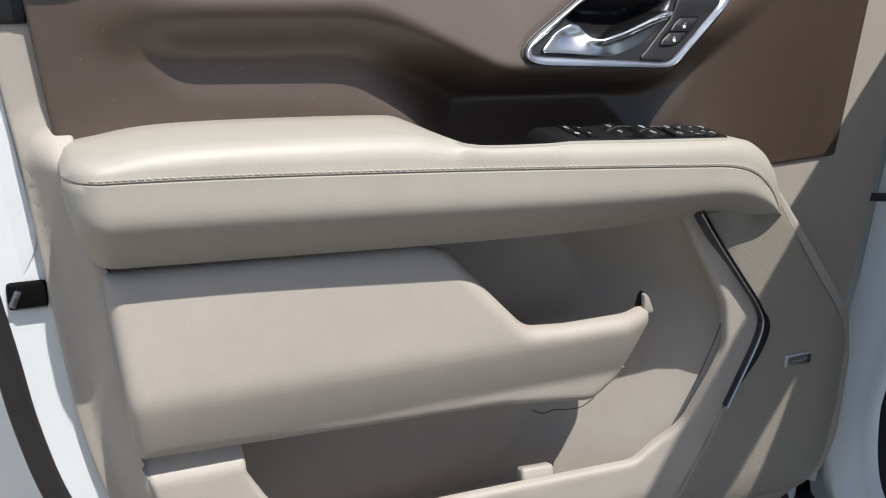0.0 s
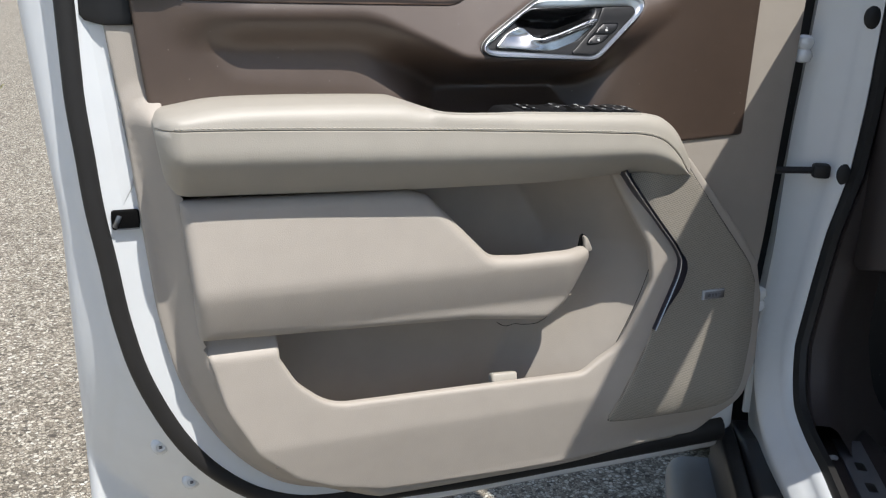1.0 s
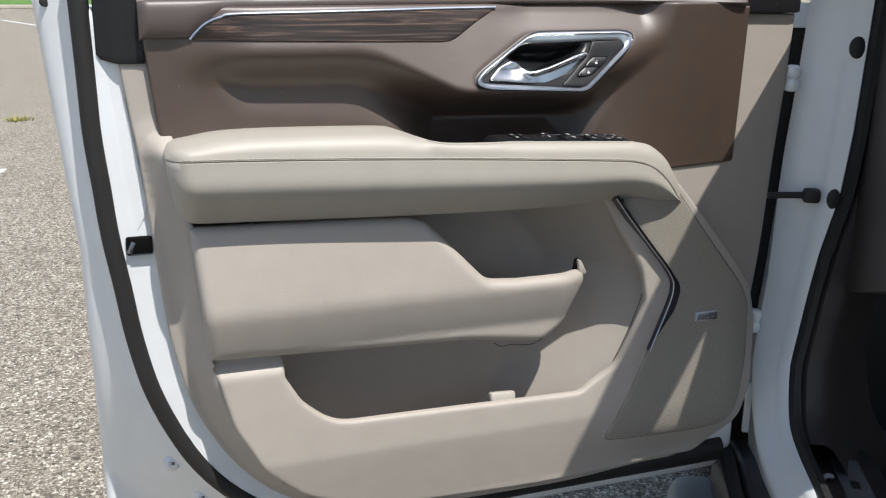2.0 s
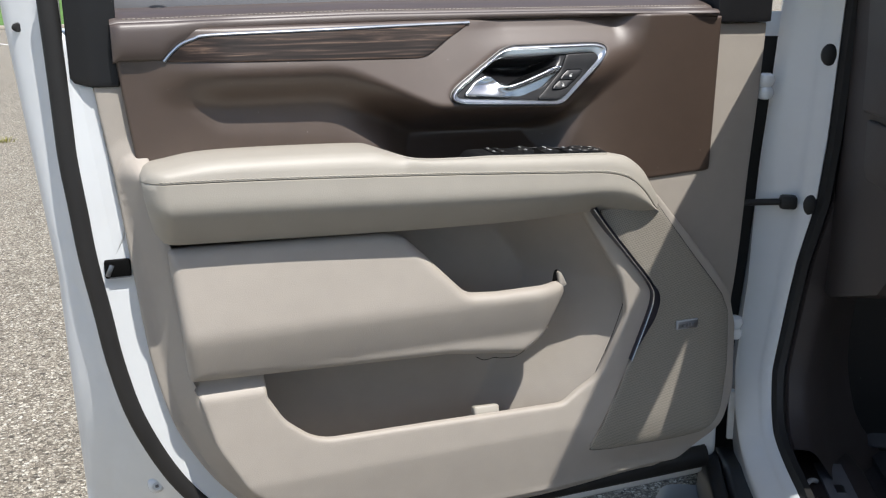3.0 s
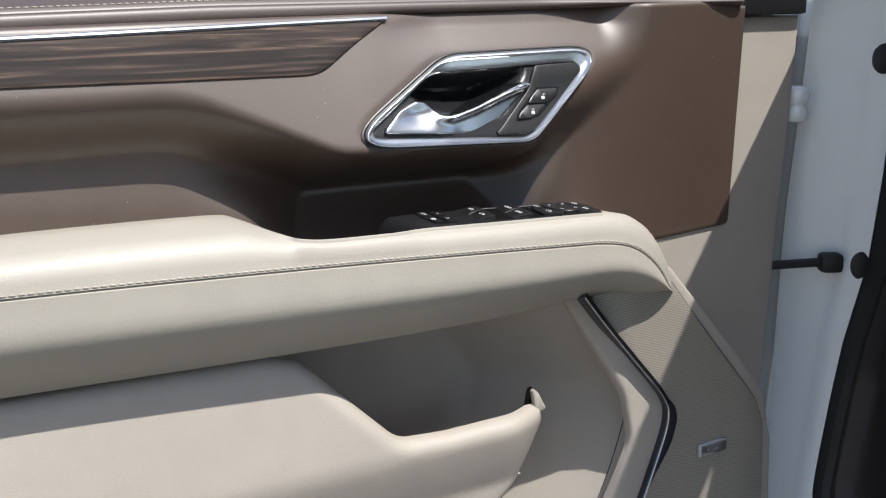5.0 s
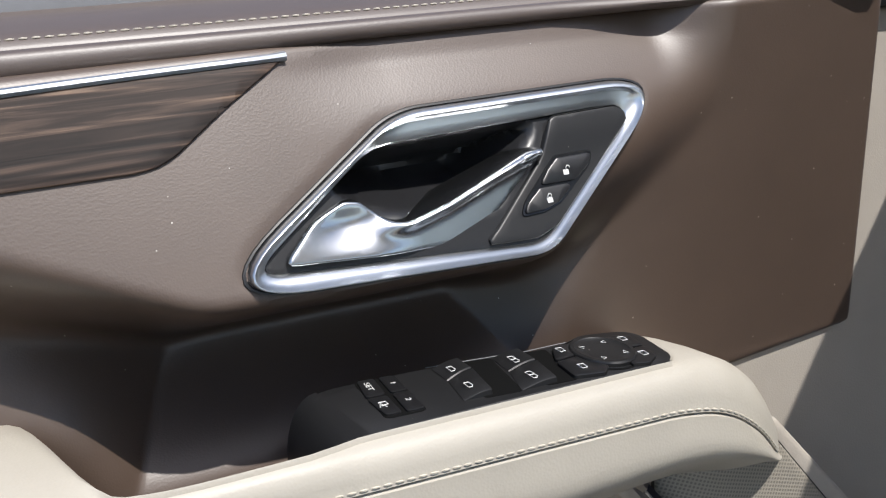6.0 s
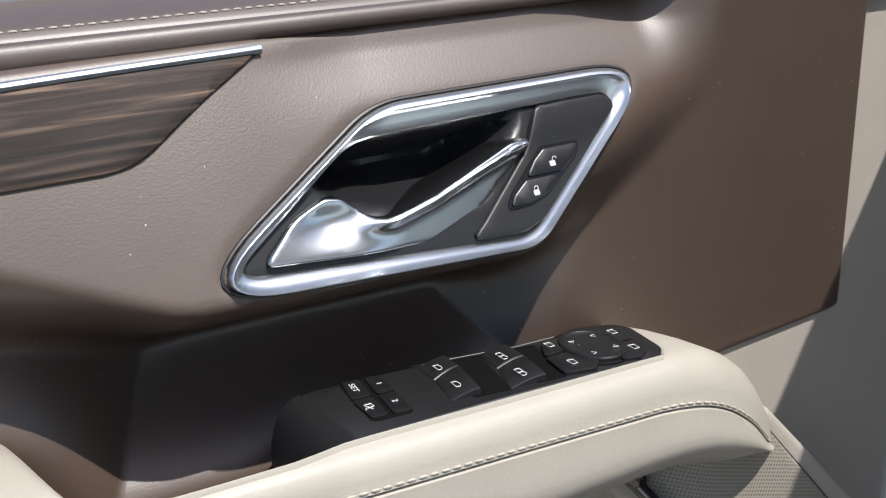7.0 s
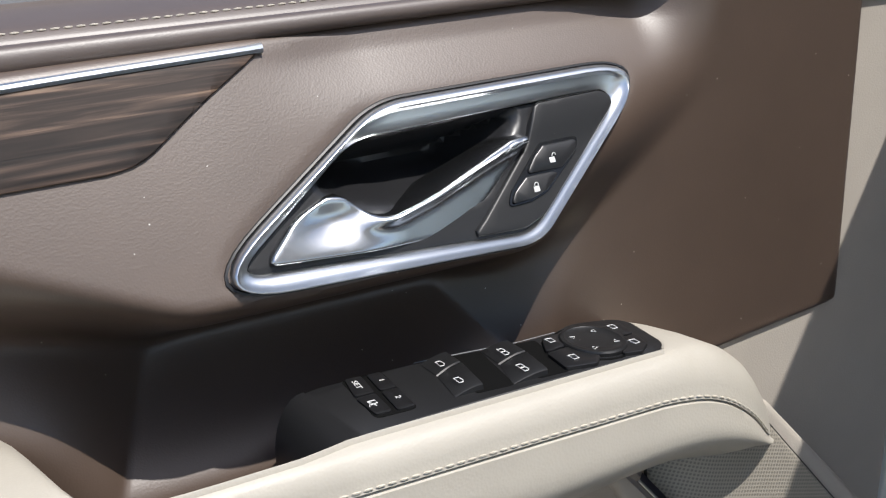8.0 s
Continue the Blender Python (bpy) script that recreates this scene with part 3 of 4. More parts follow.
def brown_base(x, z):
    """A leaning bulge that carries inlay and handle, rolling under to a flat panel with a grab hollow."""
    d = sd(x, z, BULGE)
    right = sm(-0.14, 0.03, x)
    end = sm(0.20, 0.27, x)
    grown = sm(-0.365, -0.250, x)
    q = np.clip((d + 0.030 - 0.010 * right) / (0.054 - 0.002 * right), 0, 1)
    roll = sm(0.0, 1.0, q)
    low = 1.162 - 0.047 * right
    crest = 0.5 * (z + low + np.sqrt((z - low) ** 2 + 0.008 ** 2))
    face = lean_y(crest) + (1 - right) * (-0.006 - 0.08 * (crest - 1.165)) + 6.0 * np.clip(z - 1.192, 0, 0.035) ** 2 * sm(0.04, 0.12, x)
    inside = 1 - sm(-0.035 - 0.035 * right, 0.004, sd(x, z, HOLLOW))
    deep = (0.006 + 0.054 * sm(-0.13, 0.03, x)) * (1 - end)
    y = face * (1 - roll) * grown + deep * inside * roll
    y = y - 0.080 * np.clip(z - 1.01, 0, 1) * sm(0.20, 0.30, x) * roll
    near = 1 - sm(0.0, 0.006, sd(x, z, BEZEL_OUT))
    return y * (1 - near) + (lean_y(z) + 0.0012) * near


def brown_face(x, z):
    y = np.where(sd(x, z, BEZEL_OUT) < -0.003, 0.045, brown_base(x, z))
    return y


relief("upper_panel", UPPER, brown_face, BROWN, door, step=0.003, back=0.03, edge=0.004, label="dark brown leather upper trim panel")

# belt roll with a stitched top pad
ROLL_BOT = [(-0.392, 1.198), (-0.336, 1.198), (-0.322, 1.211), (-0.30, 1.2235), (-0.28, 1.228), (-0.18, 1.2315), (0.02, 1.236), (0.10, 1.238), (0.30, 1.239), (0.456, 1.236)]


def roll_row(x):
    b = along(ROLL_BOT, x)
    e = max(0.0, 1 - min(1, (x + 0.3925) / 0.012), 1 - min(1, (0.4585 - x) / 0.008)) ** 2
    k = (0.0065 + 0.0145 * float(sm(0.22, 0.32, x))) * (1 - e)
    s = 1.2435 + 0.006 * min(1, max(0, (x + 0.38) / 0.3))
    m = b * 0.5 + s * 0.5
    pts = spline([(0.012, b), (-0.003, b + 0.0006), (-0.004 - 0.75 * k, b + 0.35 * (m - b)), (-0.004 - k, m), (-0.003 - 0.8 * k, s - 0.25 * (s - m)), (0.0 - 0.35 * k, s - 0.0006), (0.0012, s - 0.0012),
                  (0.003, s + 0.0010), (0.010, s + 0.0055), (0.03, s + 0.0105), (0.055, s + 0.013), (0.074, s + 0.0115), (0.078, s - 0.03)], 3)
    return [(x, y + 0.016 * float(sm(0.44, 0.36, x)) - 0.018 * float(sm(-0.23, -0.335, x)), z - 0.002 * e) for y, z in pts]


xs = np.r_[np.linspace(-0.3925, -0.375, 7), np.linspace(-0.37, -0.26, 24), np.linspace(-0.25, 0.44, 30), np.linspace(0.445, 0.4585, 6)]
part("belt_roll", skin([roll_row(x) for x in xs], caps=True), ROLL_LEATHER, door, "brown leather roll under the window")
stitches("belt_stitching", [(x, 0.0055 + 0.016 * float(sm(0.44, 0.36, x)) - 0.018 * float(sm(-0.23, -0.335, x)), 1.2435 + 0.006 * min(1, max(0, (x + 0.38) / 0.3)) + 0.0036) for x in np.linspace(-0.378, 0.45, 60)], 0.0048, 0.0008, door, THREAD, 0.00055)

part("lock_pin", skin([[(-0.330 + r * math.cos(w), 0.072 + r * math.sin(w), z - 0.005) for w in np.linspace(0, 2 * math.pi, 21)[:-1]] for r, z in ((0.014, 1.250), (0.014, 1.262), (0.0125, 1.2645), (0.007, 1.2665), (0.001, 1.267))], closed_v=True, caps=True), CHARCOAL, door, "round dark lock pin")

# wood inlay and its bright strip
def wood_material():
    m = material("dark_wood", (0.10, 0.065, 0.045), 0.5, vary=0.1, spec=0.2)
    nt = m.node_tree
    n, l = nt.nodes, nt.links
    b = n["Principled BSDF"]
    tc = n.new("ShaderNodeTexCoord")
    mp = n.new("ShaderNodeMapping")
    mp.inputs["Scale"].default_value = (7, 30, 190)
    nz = n.new("ShaderNodeTexNoise")
    nz.inputs["Scale"].default_value, nz.inputs["Detail"].default_value, nz.inputs["Distortion"].default_value = 1.0, 8, 1.0
    ramp = n.new("ShaderNodeValToRGB")
    e = ramp.color_ramp.elements
    e[0].position, e[0].color = 0.34, (0.012, 0.009, 0.008, 1)
    e[1].position, e[1].color = 0.70, (0.20, 0.135, 0.095, 1)
    e.new(0.49).color = (0.030, 0.021, 0.017, 1)
    e.new(0.58).color = (0.070, 0.047, 0.036, 1)
    l.new(tc.outputs["Object"], mp.inputs["Vector"])
    l.new(mp.outputs[0], nz.inputs["Vector"])
    l.new(nz.outputs["Fac"], ramp.inputs[0])
    l.new(ramp.outputs[0], b.inputs["Base Color"])
    bp = n.new("ShaderNodeBump")
    bp.inputs["Strength"].default_value, bp.inputs["Distance"].default_value = 0.3, 0.0005
    l.new(nz.outputs["Fac"], bp.inputs["Height"])
    l.new(bp.outputs[0], b.inputs["Normal"])
    return m


WOOD = wood_material()


relief("wood_inlay", INLAY, lambda x, z: brown_base(x, z) - 0.0018, WOOD, door, step=0.006, back=0.0, edge=0.0008, label="dark open-grain wood inlay")
part("bright_strip", tube([(x, float(brown_base(np.array([x]), np.array([z]))[0]) - 0.0018, z - 0.0004) for x, z in STRIP], [0.0022] * (len(STRIP) - 1) + [0.0026], 8), CHROME, door, "thin satin chrome strip")


# door handle -----------------------------------------------------------------
def ring(outer, inner, profile, fill=6):
    """A closed moulding between two outlines of equal count; profile rows are (share from outer to inner, height over the leaning face)."""
    def dense(o):
        out = []
        for k in range(len(o)):
            a, b = np.array(o[k]), np.array(o[(k + 1) % len(o)])
            n = fill if k % 11 == 10 else 1
            out += [tuple(a + (b - a) * s / n) for s in range(n)]
        return out
    a, b = dense(outer), dense(inner)
    return skin([[(p[0] * (1 - f) + q[0] * f, lean_y(p[1] * (1 - f) + q[1] * f) - h, p[1] * (1 - f) + q[1] * f) for p, q in zip(a, b)] for f, h in profile], closed_v=True)


BEZEL_IN = rounded([(0.0245, 1.1401, 0.006), (0.1815, 1.1295, 0.030), (0.2656, 1.1919, 0.010), (0.0973, 1.1881, 0.050)], 10)
GAP_OUT = rounded([(-0.0068, 1.1321, 0.018), (0.1826, 1.1233, 0.037), (0.2957, 1.2069, 0.018), (0.1129, 1.2056, 0.062)], 10)
handle = part("door_handle", ring(BEZEL_OUT, BEZEL_IN, [(-0.03, -0.004), (-0.02, 0.0025), (0.02, 0.0044), (0.09, 0.0056), (0.17, 0.0058), (0.25, 0.0050), (0.34, 0.0032), (0.60, 0.0018), (0.84, 0.0008), (0.95, -0.0004), (1.0, -0.0025), (1.02, -0.012)]), CHROME, door, "satin chrome handle surround")
part("shadow_gap", ring(GAP_OUT, BEZEL_OUT, [(0, -0.006), (0.25, 0.0004), (0.6, 0.0006), (1.02, -0.004)]), BLACK, handle)
CUP = rounded([(0.0689, 1.1740, 0.01), (0.0868, 1.1587, 0.02), (0.1134, 1.1521, 0.02), (0.1614, 1.1493, 0.02), (0.200, 1.19, 0.006), (0.0968, 1.1881, 0.03)], 8)


def cup_face(x, z):
    return lean_y(z) + 0.003 + 0.040 * (1 - sm(-0.020, 0.0, sd(x, z, CUP))) ** 0.7


relief("handle_cup", BEZEL_IN, cup_face, BLACK, handle, step=0.003, back=0.03, edge=0.0005, label="black plastic handle recess")
LEVER = rounded([(0.0402, 1.1427, 0.003), (0.0879, 1.1390, 0.06), (0.1384, 1.1353, 0.012), (0.1539, 1.1420, 0.012), (0.1897, 1.1703, 0.003), (0.1926, 1.1769, 0.002), (0.1818, 1.1757, 0.006),
                 (0.1323, 1.1592, 0.05), (0.1002, 1.1516, 0.02), (0.0854, 1.1649, 0.006), (0.0774, 1.1663, 0.006), (0.0595, 1.1592, 0.03)], 8)


def bar_z(x):
    return np.interp(x, [0.0411, 0.0762, 0.0917, 0.1067, 0.1303, 0.1593, 0.1839, 0.1957], [1.1568, 1.1535, 1.1513, 1.1521, 1.1577, 1.1671, 1.1742, 1.1759])


def lever_face(x, z):
    d = z - bar_z(x)
    bar = np.exp(-(d / 0.0032) ** 2) * sm(0.082, 0.115, x)
    under = np.clip(-d - 0.002, 0, 0.03) * 0.28 * sm(0.085, 0.12, x)
    scoop = np.exp(-((x - 0.078) / 0.016) ** 2 - ((z - 1.1555) / 0.008) ** 2)
    return lean_y(z) - 0.0015 - 0.0050 * bar + under + 0.0040 * scoop


lever = relief("lever", LEVER, lever_face, POLISH, handle, step=0.0022, back=-0.010, edge=0.0016, label="polished chrome pull lever")
LOCKPLATE = rounded([(0.2036, 1.1908, 0.003), (0.2476, 1.1921, 0.008), (0.2551, 1.1856, 0.006), (0.2010, 1.1393, 0.02), (0.1789, 1.1321, 0.02), (0.1462, 1.1335, 0.003), (0.1565, 1.1405, 0.004), (0.1923, 1.1706, 0.004)], 6)
relief("switch_plate", LOCKPLATE, lambda x, z: lean_y(z) + 0.0005 - 0.0020 * sm(1.165, 1.185, z), CHARCOAL, handle, step=0.004, back=-0.02, edge=0.0012, label="charcoal lock switch plate")


def facing(h0):
    return lambda a, b, h: (a, lean_y(b) - h0 - h, b)


UNLOCK = rounded([(0.2008, 1.1696, 0.002), (0.2230, 1.1697, 0.003), (0.2194, 1.1639, 0.008), (0.2086, 1.1577, 0.002), (0.1866, 1.1579, 0.0015), (0.1942, 1.1652, 0.01)], 4)
LOCK = rounded([(0.1857, 1.1563, 0.0015), (0.2074, 1.1564, 0.002), (0.1960, 1.1485, 0.008), (0.1856, 1.1459, 0.008), (0.1730, 1.1454, 0.002), (0.1768, 1.1504, 0.008)], 4)
WELL = rounded([(0.2000, 1.1711, 0.003), (0.2251, 1.1711, 0.004), (0.2206, 1.1633, 0.01), (0.1968, 1.1474, 0.012), (0.1856, 1.1446, 0.01), (0.1709, 1.1441, 0.003), (0.1751, 1.1508, 0.01)], 5)
part("button_well", plate(WELL, facing(-0.0004), 0.0008), GLOSS, handle, smooth=0)


def padlock(x, z, h, parent, open_side):
    part("padlock_mark", plate(rounded([(x - 0.0017, z - 0.0024, 0.0003), (x + 0.0017, z - 0.0024, 0.0003), (x + 0.0017, z + 0.0002, 0.0003), (x - 0.0017, z + 0.0002, 0.0003)], 2), facing(h), 0.0002), INK, parent, "white padlock mark", 0)
    s = 0.0013 if open_side else 0.0
    arc = [(x + s + 0.0011 * math.cos(w), lean_y(z) - h - 0.0002, z + 0.0010 + 0.0013 * math.sin(w)) for w in np.linspace(-0.6 if not open_side else 0.0, math.pi + 0.6, 12)]
    part("shackle", tube(arc, 0.00030, 5), INK, parent)


for name, o, mark, op in (("unlock_button", UNLOCK, (0.2038, 1.1633), True), ("lock_button", LOCK, (0.1896, 1.1512), False)):
    part(name, plate(o, facing(0.0004), 0.0014, 0.0005), BLACK, handle, "black rocker button")
    padlock(mark[0], mark[1], 0.0019, handle, op)

# switch panel on the armrest ------------------------------------------------------
def top(a, b, h):
    """A place on the switch panel: a along the door, b towards it, h proud of it."""
    return (a, b, 1.0675 - 0.042 * (a - 0.06) + h)


PANEL = rounded([(0.0523, -0.0191, 0.01), (0.1036, -0.0191, 0.03), (0.1778, -0.0279, 0.03), (0.2035, -0.0275, 0.02), (0.2191, -0.0206, 0.02), (0.2507, -0.0298, 0.014), (0.2446, -0.0709, 0.014), (0.2350, -0.0790, 0.010), (0.1461, -0.0786, 0.1), (0.0558, -0.0786, 0.004)], 6)
panel = part("switch_panel", plate(PANEL, lambda a, b, h: top(a, b, h - 0.030), 0.030, 0.0015), CHARCOAL, door, "charcoal window switch panel")
part("panel_end", skin([[top(0.0565 - 0.019 * math.sin(w), b, -0.0003 - 0.034 * (1 - math.cos(w))) for b in np.linspace(-0.0195, -0.0790, 8)] for w in np.linspace(0, math.pi / 2, 9)]), CHARCOAL, panel)
part("grab_cup", skin([[(x, y, z) for y, z in ((0.078, 1.020), (0.074, 0.992), (0.060, 0.985), (0.0, 0.986), (-0.030, 0.992), (-0.055, 1.008), (-0.078, 1.014))] for x in np.linspace(-0.085, 0.06, 8)]), BROWN, door, "dark grab recess in the armrest")


def key(name, corners, rise, mat=BLACK, r=0.002):
    """A switch key with rounded corners."""
    return part(name, plate(rounded([(*c, r) for c in corners], 3), top, rise, 0.0006), mat, panel)


def mark(points, rise, r=0.00032, closed=True):
    part("printed_mark", tube([top(a, b, rise) for a, b in points], r, 4, closed=closed), INK, panel, smooth=0)


part("key_well", plate(rounded([(0.0768, -0.0191, 0.004), (0.0992, -0.0206, 0.004), (0.0961, -0.0685, 0.004), (0.0743, -0.0676, 0.004)], 4), top, 0.0003), VOID, panel, smooth=0)
key("memory_button", ((0.0784, -0.0206), (0.0874, -0.0212), (0.0853, -0.0423), (0.0748, -0.0423)), 0.0016)
key("memory_button", ((0.0745, -0.0437), (0.0849, -0.0439), (0.0836, -0.0660), (0.0754, -0.0654)), 0.0016)
key("memory_button", ((0.0902, -0.0216), (0.0978, -0.0220), (0.0972, -0.0429), (0.0883, -0.0426)), 0.0016)
key("memory_button", ((0.0881, -0.0441), (0.0969, -0.0441), (0.0955, -0.0670), (0.0861, -0.0667)), 0.0016)
mark([(0.0770, -0.0521), (0.0807, -0.0521), (0.0809, -0.0553), (0.0772, -0.0561)], 0.0018)
mark([(0.0759, -0.0573), (0.0775, -0.0533), (0.0793, -0.0580)], 0.0018, closed=False)


def word(text, a, b, size, rise, parent, turn=0.0):
    """Printed letters that lie on the panel."""
    cu = bpy.data.curves.new("lettering", "FONT")
    cu.body, cu.size, cu.extrude, cu.align_x, cu.align_y = text, size, 0.0001, "CENTER", "CENTER"
    tmp = bpy.data.objects.new("lettering", cu)
    me = bpy.data.meshes.new_from_object(tmp)
    bpy.data.objects.remove(tmp)
    c, s = math.cos(turn), math.sin(turn)
    for v in me.vertices:
        p = v.co
        v.co = Vector(top(a + c * p.x * 1.3 - s * p.y * 0.85, b + s * p.x * 1.3 + c * p.y * 0.85, rise + 0.0002 + p.z))
    me.materials.append(INK)
    ob = new("lettering", me)
    ob.parent = parent
    ob["label"] = "white printed lettering"
    return ob


word("SET", 0.0808, -0.0310, 0.0050, 0.0016, panel, radians(-95))
word("1", 0.0936, -0.0329, 0.0048, 0.0016, panel, radians(-95))
word("2", 0.0918, -0.0553, 0.0048, 0.0016, panel, radians(-95))


def rocker(back_left, back_right, front_right, front_left):
    """A curved switch cap that rises from its hinge side to a lip."""
    p = [np.array(q) for q in (back_left, back_right, front_right, front_left)]
    rows = []
    for i in range(11):
        f = i / 10
        rise = 0.0004 + 0.0032 * math.sin(min(1.0, f / 0.9) * math.pi * 0.55) - (0.0055 if i == 10 else 0.0)
        g0, g1 = p[0] + (p[1] - p[0]) * min(f, 0.93), p[3] + (p[2] - p[3]) * min(f, 0.93)
        rows.append([top(*(g0 + (g1 - g0) * g), rise - (0.0006 if g in (0.0, 1.0) else 0) - (0.004 if g in (-0.01, 1.01) else 0)) for g in (-0.01, 0.0, 0.04, 0.5, 0.96, 1.0, 1.01)])
    return part("window_switch", skin(rows), CHARCOAL, panel, "black window rocker switch", 35)


def window_mark(a, b, kind):
    """The outline of a door window, single or double."""
    for j in range(kind):
        q = 0.0042 * (j - 0.5) if kind == 2 else 0.0
        w = 0.0030 if kind == 1 else 0.0022
        mark([(a - 0.0014, b + w + q), (a + 0.0014, b + w + q), (a + 0.0018, b - 0.3 * w + q), (a + 0.0006, b - w + q), (a - 0.0014, b - w + q)], 0.0036, 0.0003)


for k, (up, low, gap) in enumerate(((((0.1202, -0.0233), (0.1380, -0.0229), (0.1381, -0.0384), (0.1206, -0.0417)), ((0.1205, -0.0424), (0.1382, -0.0393), (0.1338, -0.0685), (0.1162, -0.0681)), ((0.1313, -0.0221), (0.1554, -0.0264), (0.1480, -0.0725), (0.1270, -0.0705))),
                                   (((0.1557, -0.0262), (0.1736, -0.0282), (0.1736, -0.0462), (0.1545, -0.0473)), ((0.1544, -0.0483), (0.1736, -0.0471), (0.1705, -0.0721), (0.1474, -0.0717)), ((0.1666, -0.0267), (0.1883, -0.0306), (0.1799, -0.0745), (0.1619, -0.0733))))):
    part("switch_well", plate(rounded([(*c, 0.002) for c in gap], 3), top, 0.0003), VOID, panel, smooth=0)
    rocker(*up)
    rocker(*low)
    window_mark(sum(c[0] for c in up) / 4 - 0.0030, sum(c[1] for c in up) / 4 - 0.004, k + 1)
    window_mark(sum(c[0] for c in low) / 4 - 0.0030, sum(c[1] for c in low) / 4 - 0.004, k + 1)
part("panel_edge_line", tube([top(a, b, 0.0004) for a, b in ((0.1183, -0.0203), (0.1498, -0.0241), (0.1778, -0.0279), (0.2035, -0.0277))], 0.0003, 5), BOARD, panel)

key("mirror_button", ((0.1901, -0.0349), (0.2033, -0.0329), (0.1956, -0.0493), (0.1815, -0.0513)), 0.0024)
key("mirror_button", ((0.1812, -0.0529), (0.1959, -0.0517), (0.2020, -0.0709), (0.1952, -0.0778), (0.1784, -0.0737)), 0.0024)
key("mirror_button", ((0.2244, -0.0329), (0.2401, -0.0392), (0.2369, -0.0557), (0.2275, -0.0548)), 0.0022)
key("mirror_button", ((0.2260, -0.0573), (0.2370, -0.0571), (0.2330, -0.0717), (0.2240, -0.0782), (0.2134, -0.0757)), 0.0022)
for a, b in ((0.1922, -0.0403), (0.1892, -0.0657), (0.2320, -0.0439), (0.2282, -0.0673)):
    mark([(a - 0.0018, b + 0.003), (a + 0.0018, b + 0.0026), (a + 0.0014, b - 0.0024), (a - 0.0016, b - 0.0026)], 0.0026)
KX, KY = 0.2117, -0.0513
part("knob_well", plate([(KX + 0.0206 * math.cos(w), KY + 0.0250 * math.sin(w)) for w in np.linspace(0, 2 * math.pi, 41)[:-1]], top, 0.0003), VOID, panel, smooth=0)
rows = [[top(KX + r * math.cos(w) * 0.98, KY + r * math.sin(w) * 1.22 - 0.3 * h, h) for w in np.linspace(0, 2 * math.pi, 41)[:-1]] for r, h in ((0.0192, 0.0004), (0.0190, 0.0008), (0.0178, 0.0004), (0.0176, 0.0024), (0.0168, 0.0034), (0.0148, 0.0036), (0.0138, 0.0028), (0.0085, 0.0022), (0.0005, 0.0026))]
part("mirror_knob", skin(rows, closed_v=True, caps=True), CHARCOAL, panel, "round black mirror control")
for w in (0.85, 2.42, 3.99, 5.56):
    a, b = KX + 0.0108 * math.cos(w), KY - 0.002 + 0.0132 * math.sin(w)
    tri = [(a + 0.0017 * math.cos(w + q), b + 0.0019 * math.sin(w + q)) for q in (0, 2.2, -2.2)]
    mark(tri, 0.0031, 0.00025)

# the loudspeaker grille, its badge and accent ---------------------------------------
SPEAKER = rounded([(0.250, 0.985, 0.0), (0.250, 0.957, 0.01), (0.333, 0.856, 0.02), (0.339, 0.826, 0.02), (0.243, 0.594, 0.006), (0.40, 0.586, 0.05), (0.476, 0.592, 0.06), (0.486, 0.70, 0.1), (0.480, 0.79, 0.03), (0.463, 0.822, 0.03), (0.402, 0.894, 0.03), (0.328, 0.985, 0.0)], 8)


def speaker_face(x, z):
    return bin_face(x, z) - 0.0045


def grille_material():
    m = material("speaker_mesh", (0.30, 0.255, 0.205), 0.6, vary=0.04)
    nt = m.node_tree
    n, l = nt.nodes, nt.links
    b = n["Principled BSDF"]
    tc = n.new("ShaderNodeTexCoord")
    mp = n.new("ShaderNodeMapping")
    mp.inputs["Rotation"].default_value = (0, 0, radians(20))
    ck = n.new("ShaderNodeTexVoronoi")
    ck.voronoi_dimensions = "2D"
    ck.inputs["Scale"].default_value, ck.inputs["Randomness"].default_value = 400, 0.0
    sx, cx = n.new("ShaderNodeSeparateXYZ"), n.new("ShaderNodeCombineXYZ")
    l.new(tc.outputs["Object"], sx.inputs[0])
    l.new(sx.outputs["X"], cx.inputs["X"])
    l.new(sx.outputs["Z"], cx.inputs["Y"])
    l.new(cx.outputs[0], mp.inputs["Vector"])
    l.new(mp.outputs[0], ck.inputs["Vector"])
    r = n.new("ShaderNodeMapRange")
    r.inputs["From Min"].default_value, r.inputs["From Max"].default_value = 0.26, 0.40
    l.new(ck.outputs["Distance"], r.inputs["Value"])
    mix = n.new("ShaderNodeMix")
    mix.data_type = "RGBA"
    mix.inputs["A"].default_value, mix.inputs["B"].default_value = (0.185, 0.166, 0.136, 1), (0.315, 0.286, 0.238, 1)
    l.new(r.outputs[0], mix.inputs["Factor"])
    l.new(mix.outputs["Result"], b.inputs["Base Color"])
    bp = n.new("ShaderNodeBump")
    bp.inputs["Strength"].default_value, bp.inputs["Distance"].default_value = 0.3, 0.0004
    l.new(r.outputs[0], bp.inputs["Height"])
    l.new(bp.outputs[0], b.inputs["Normal"])
    return m


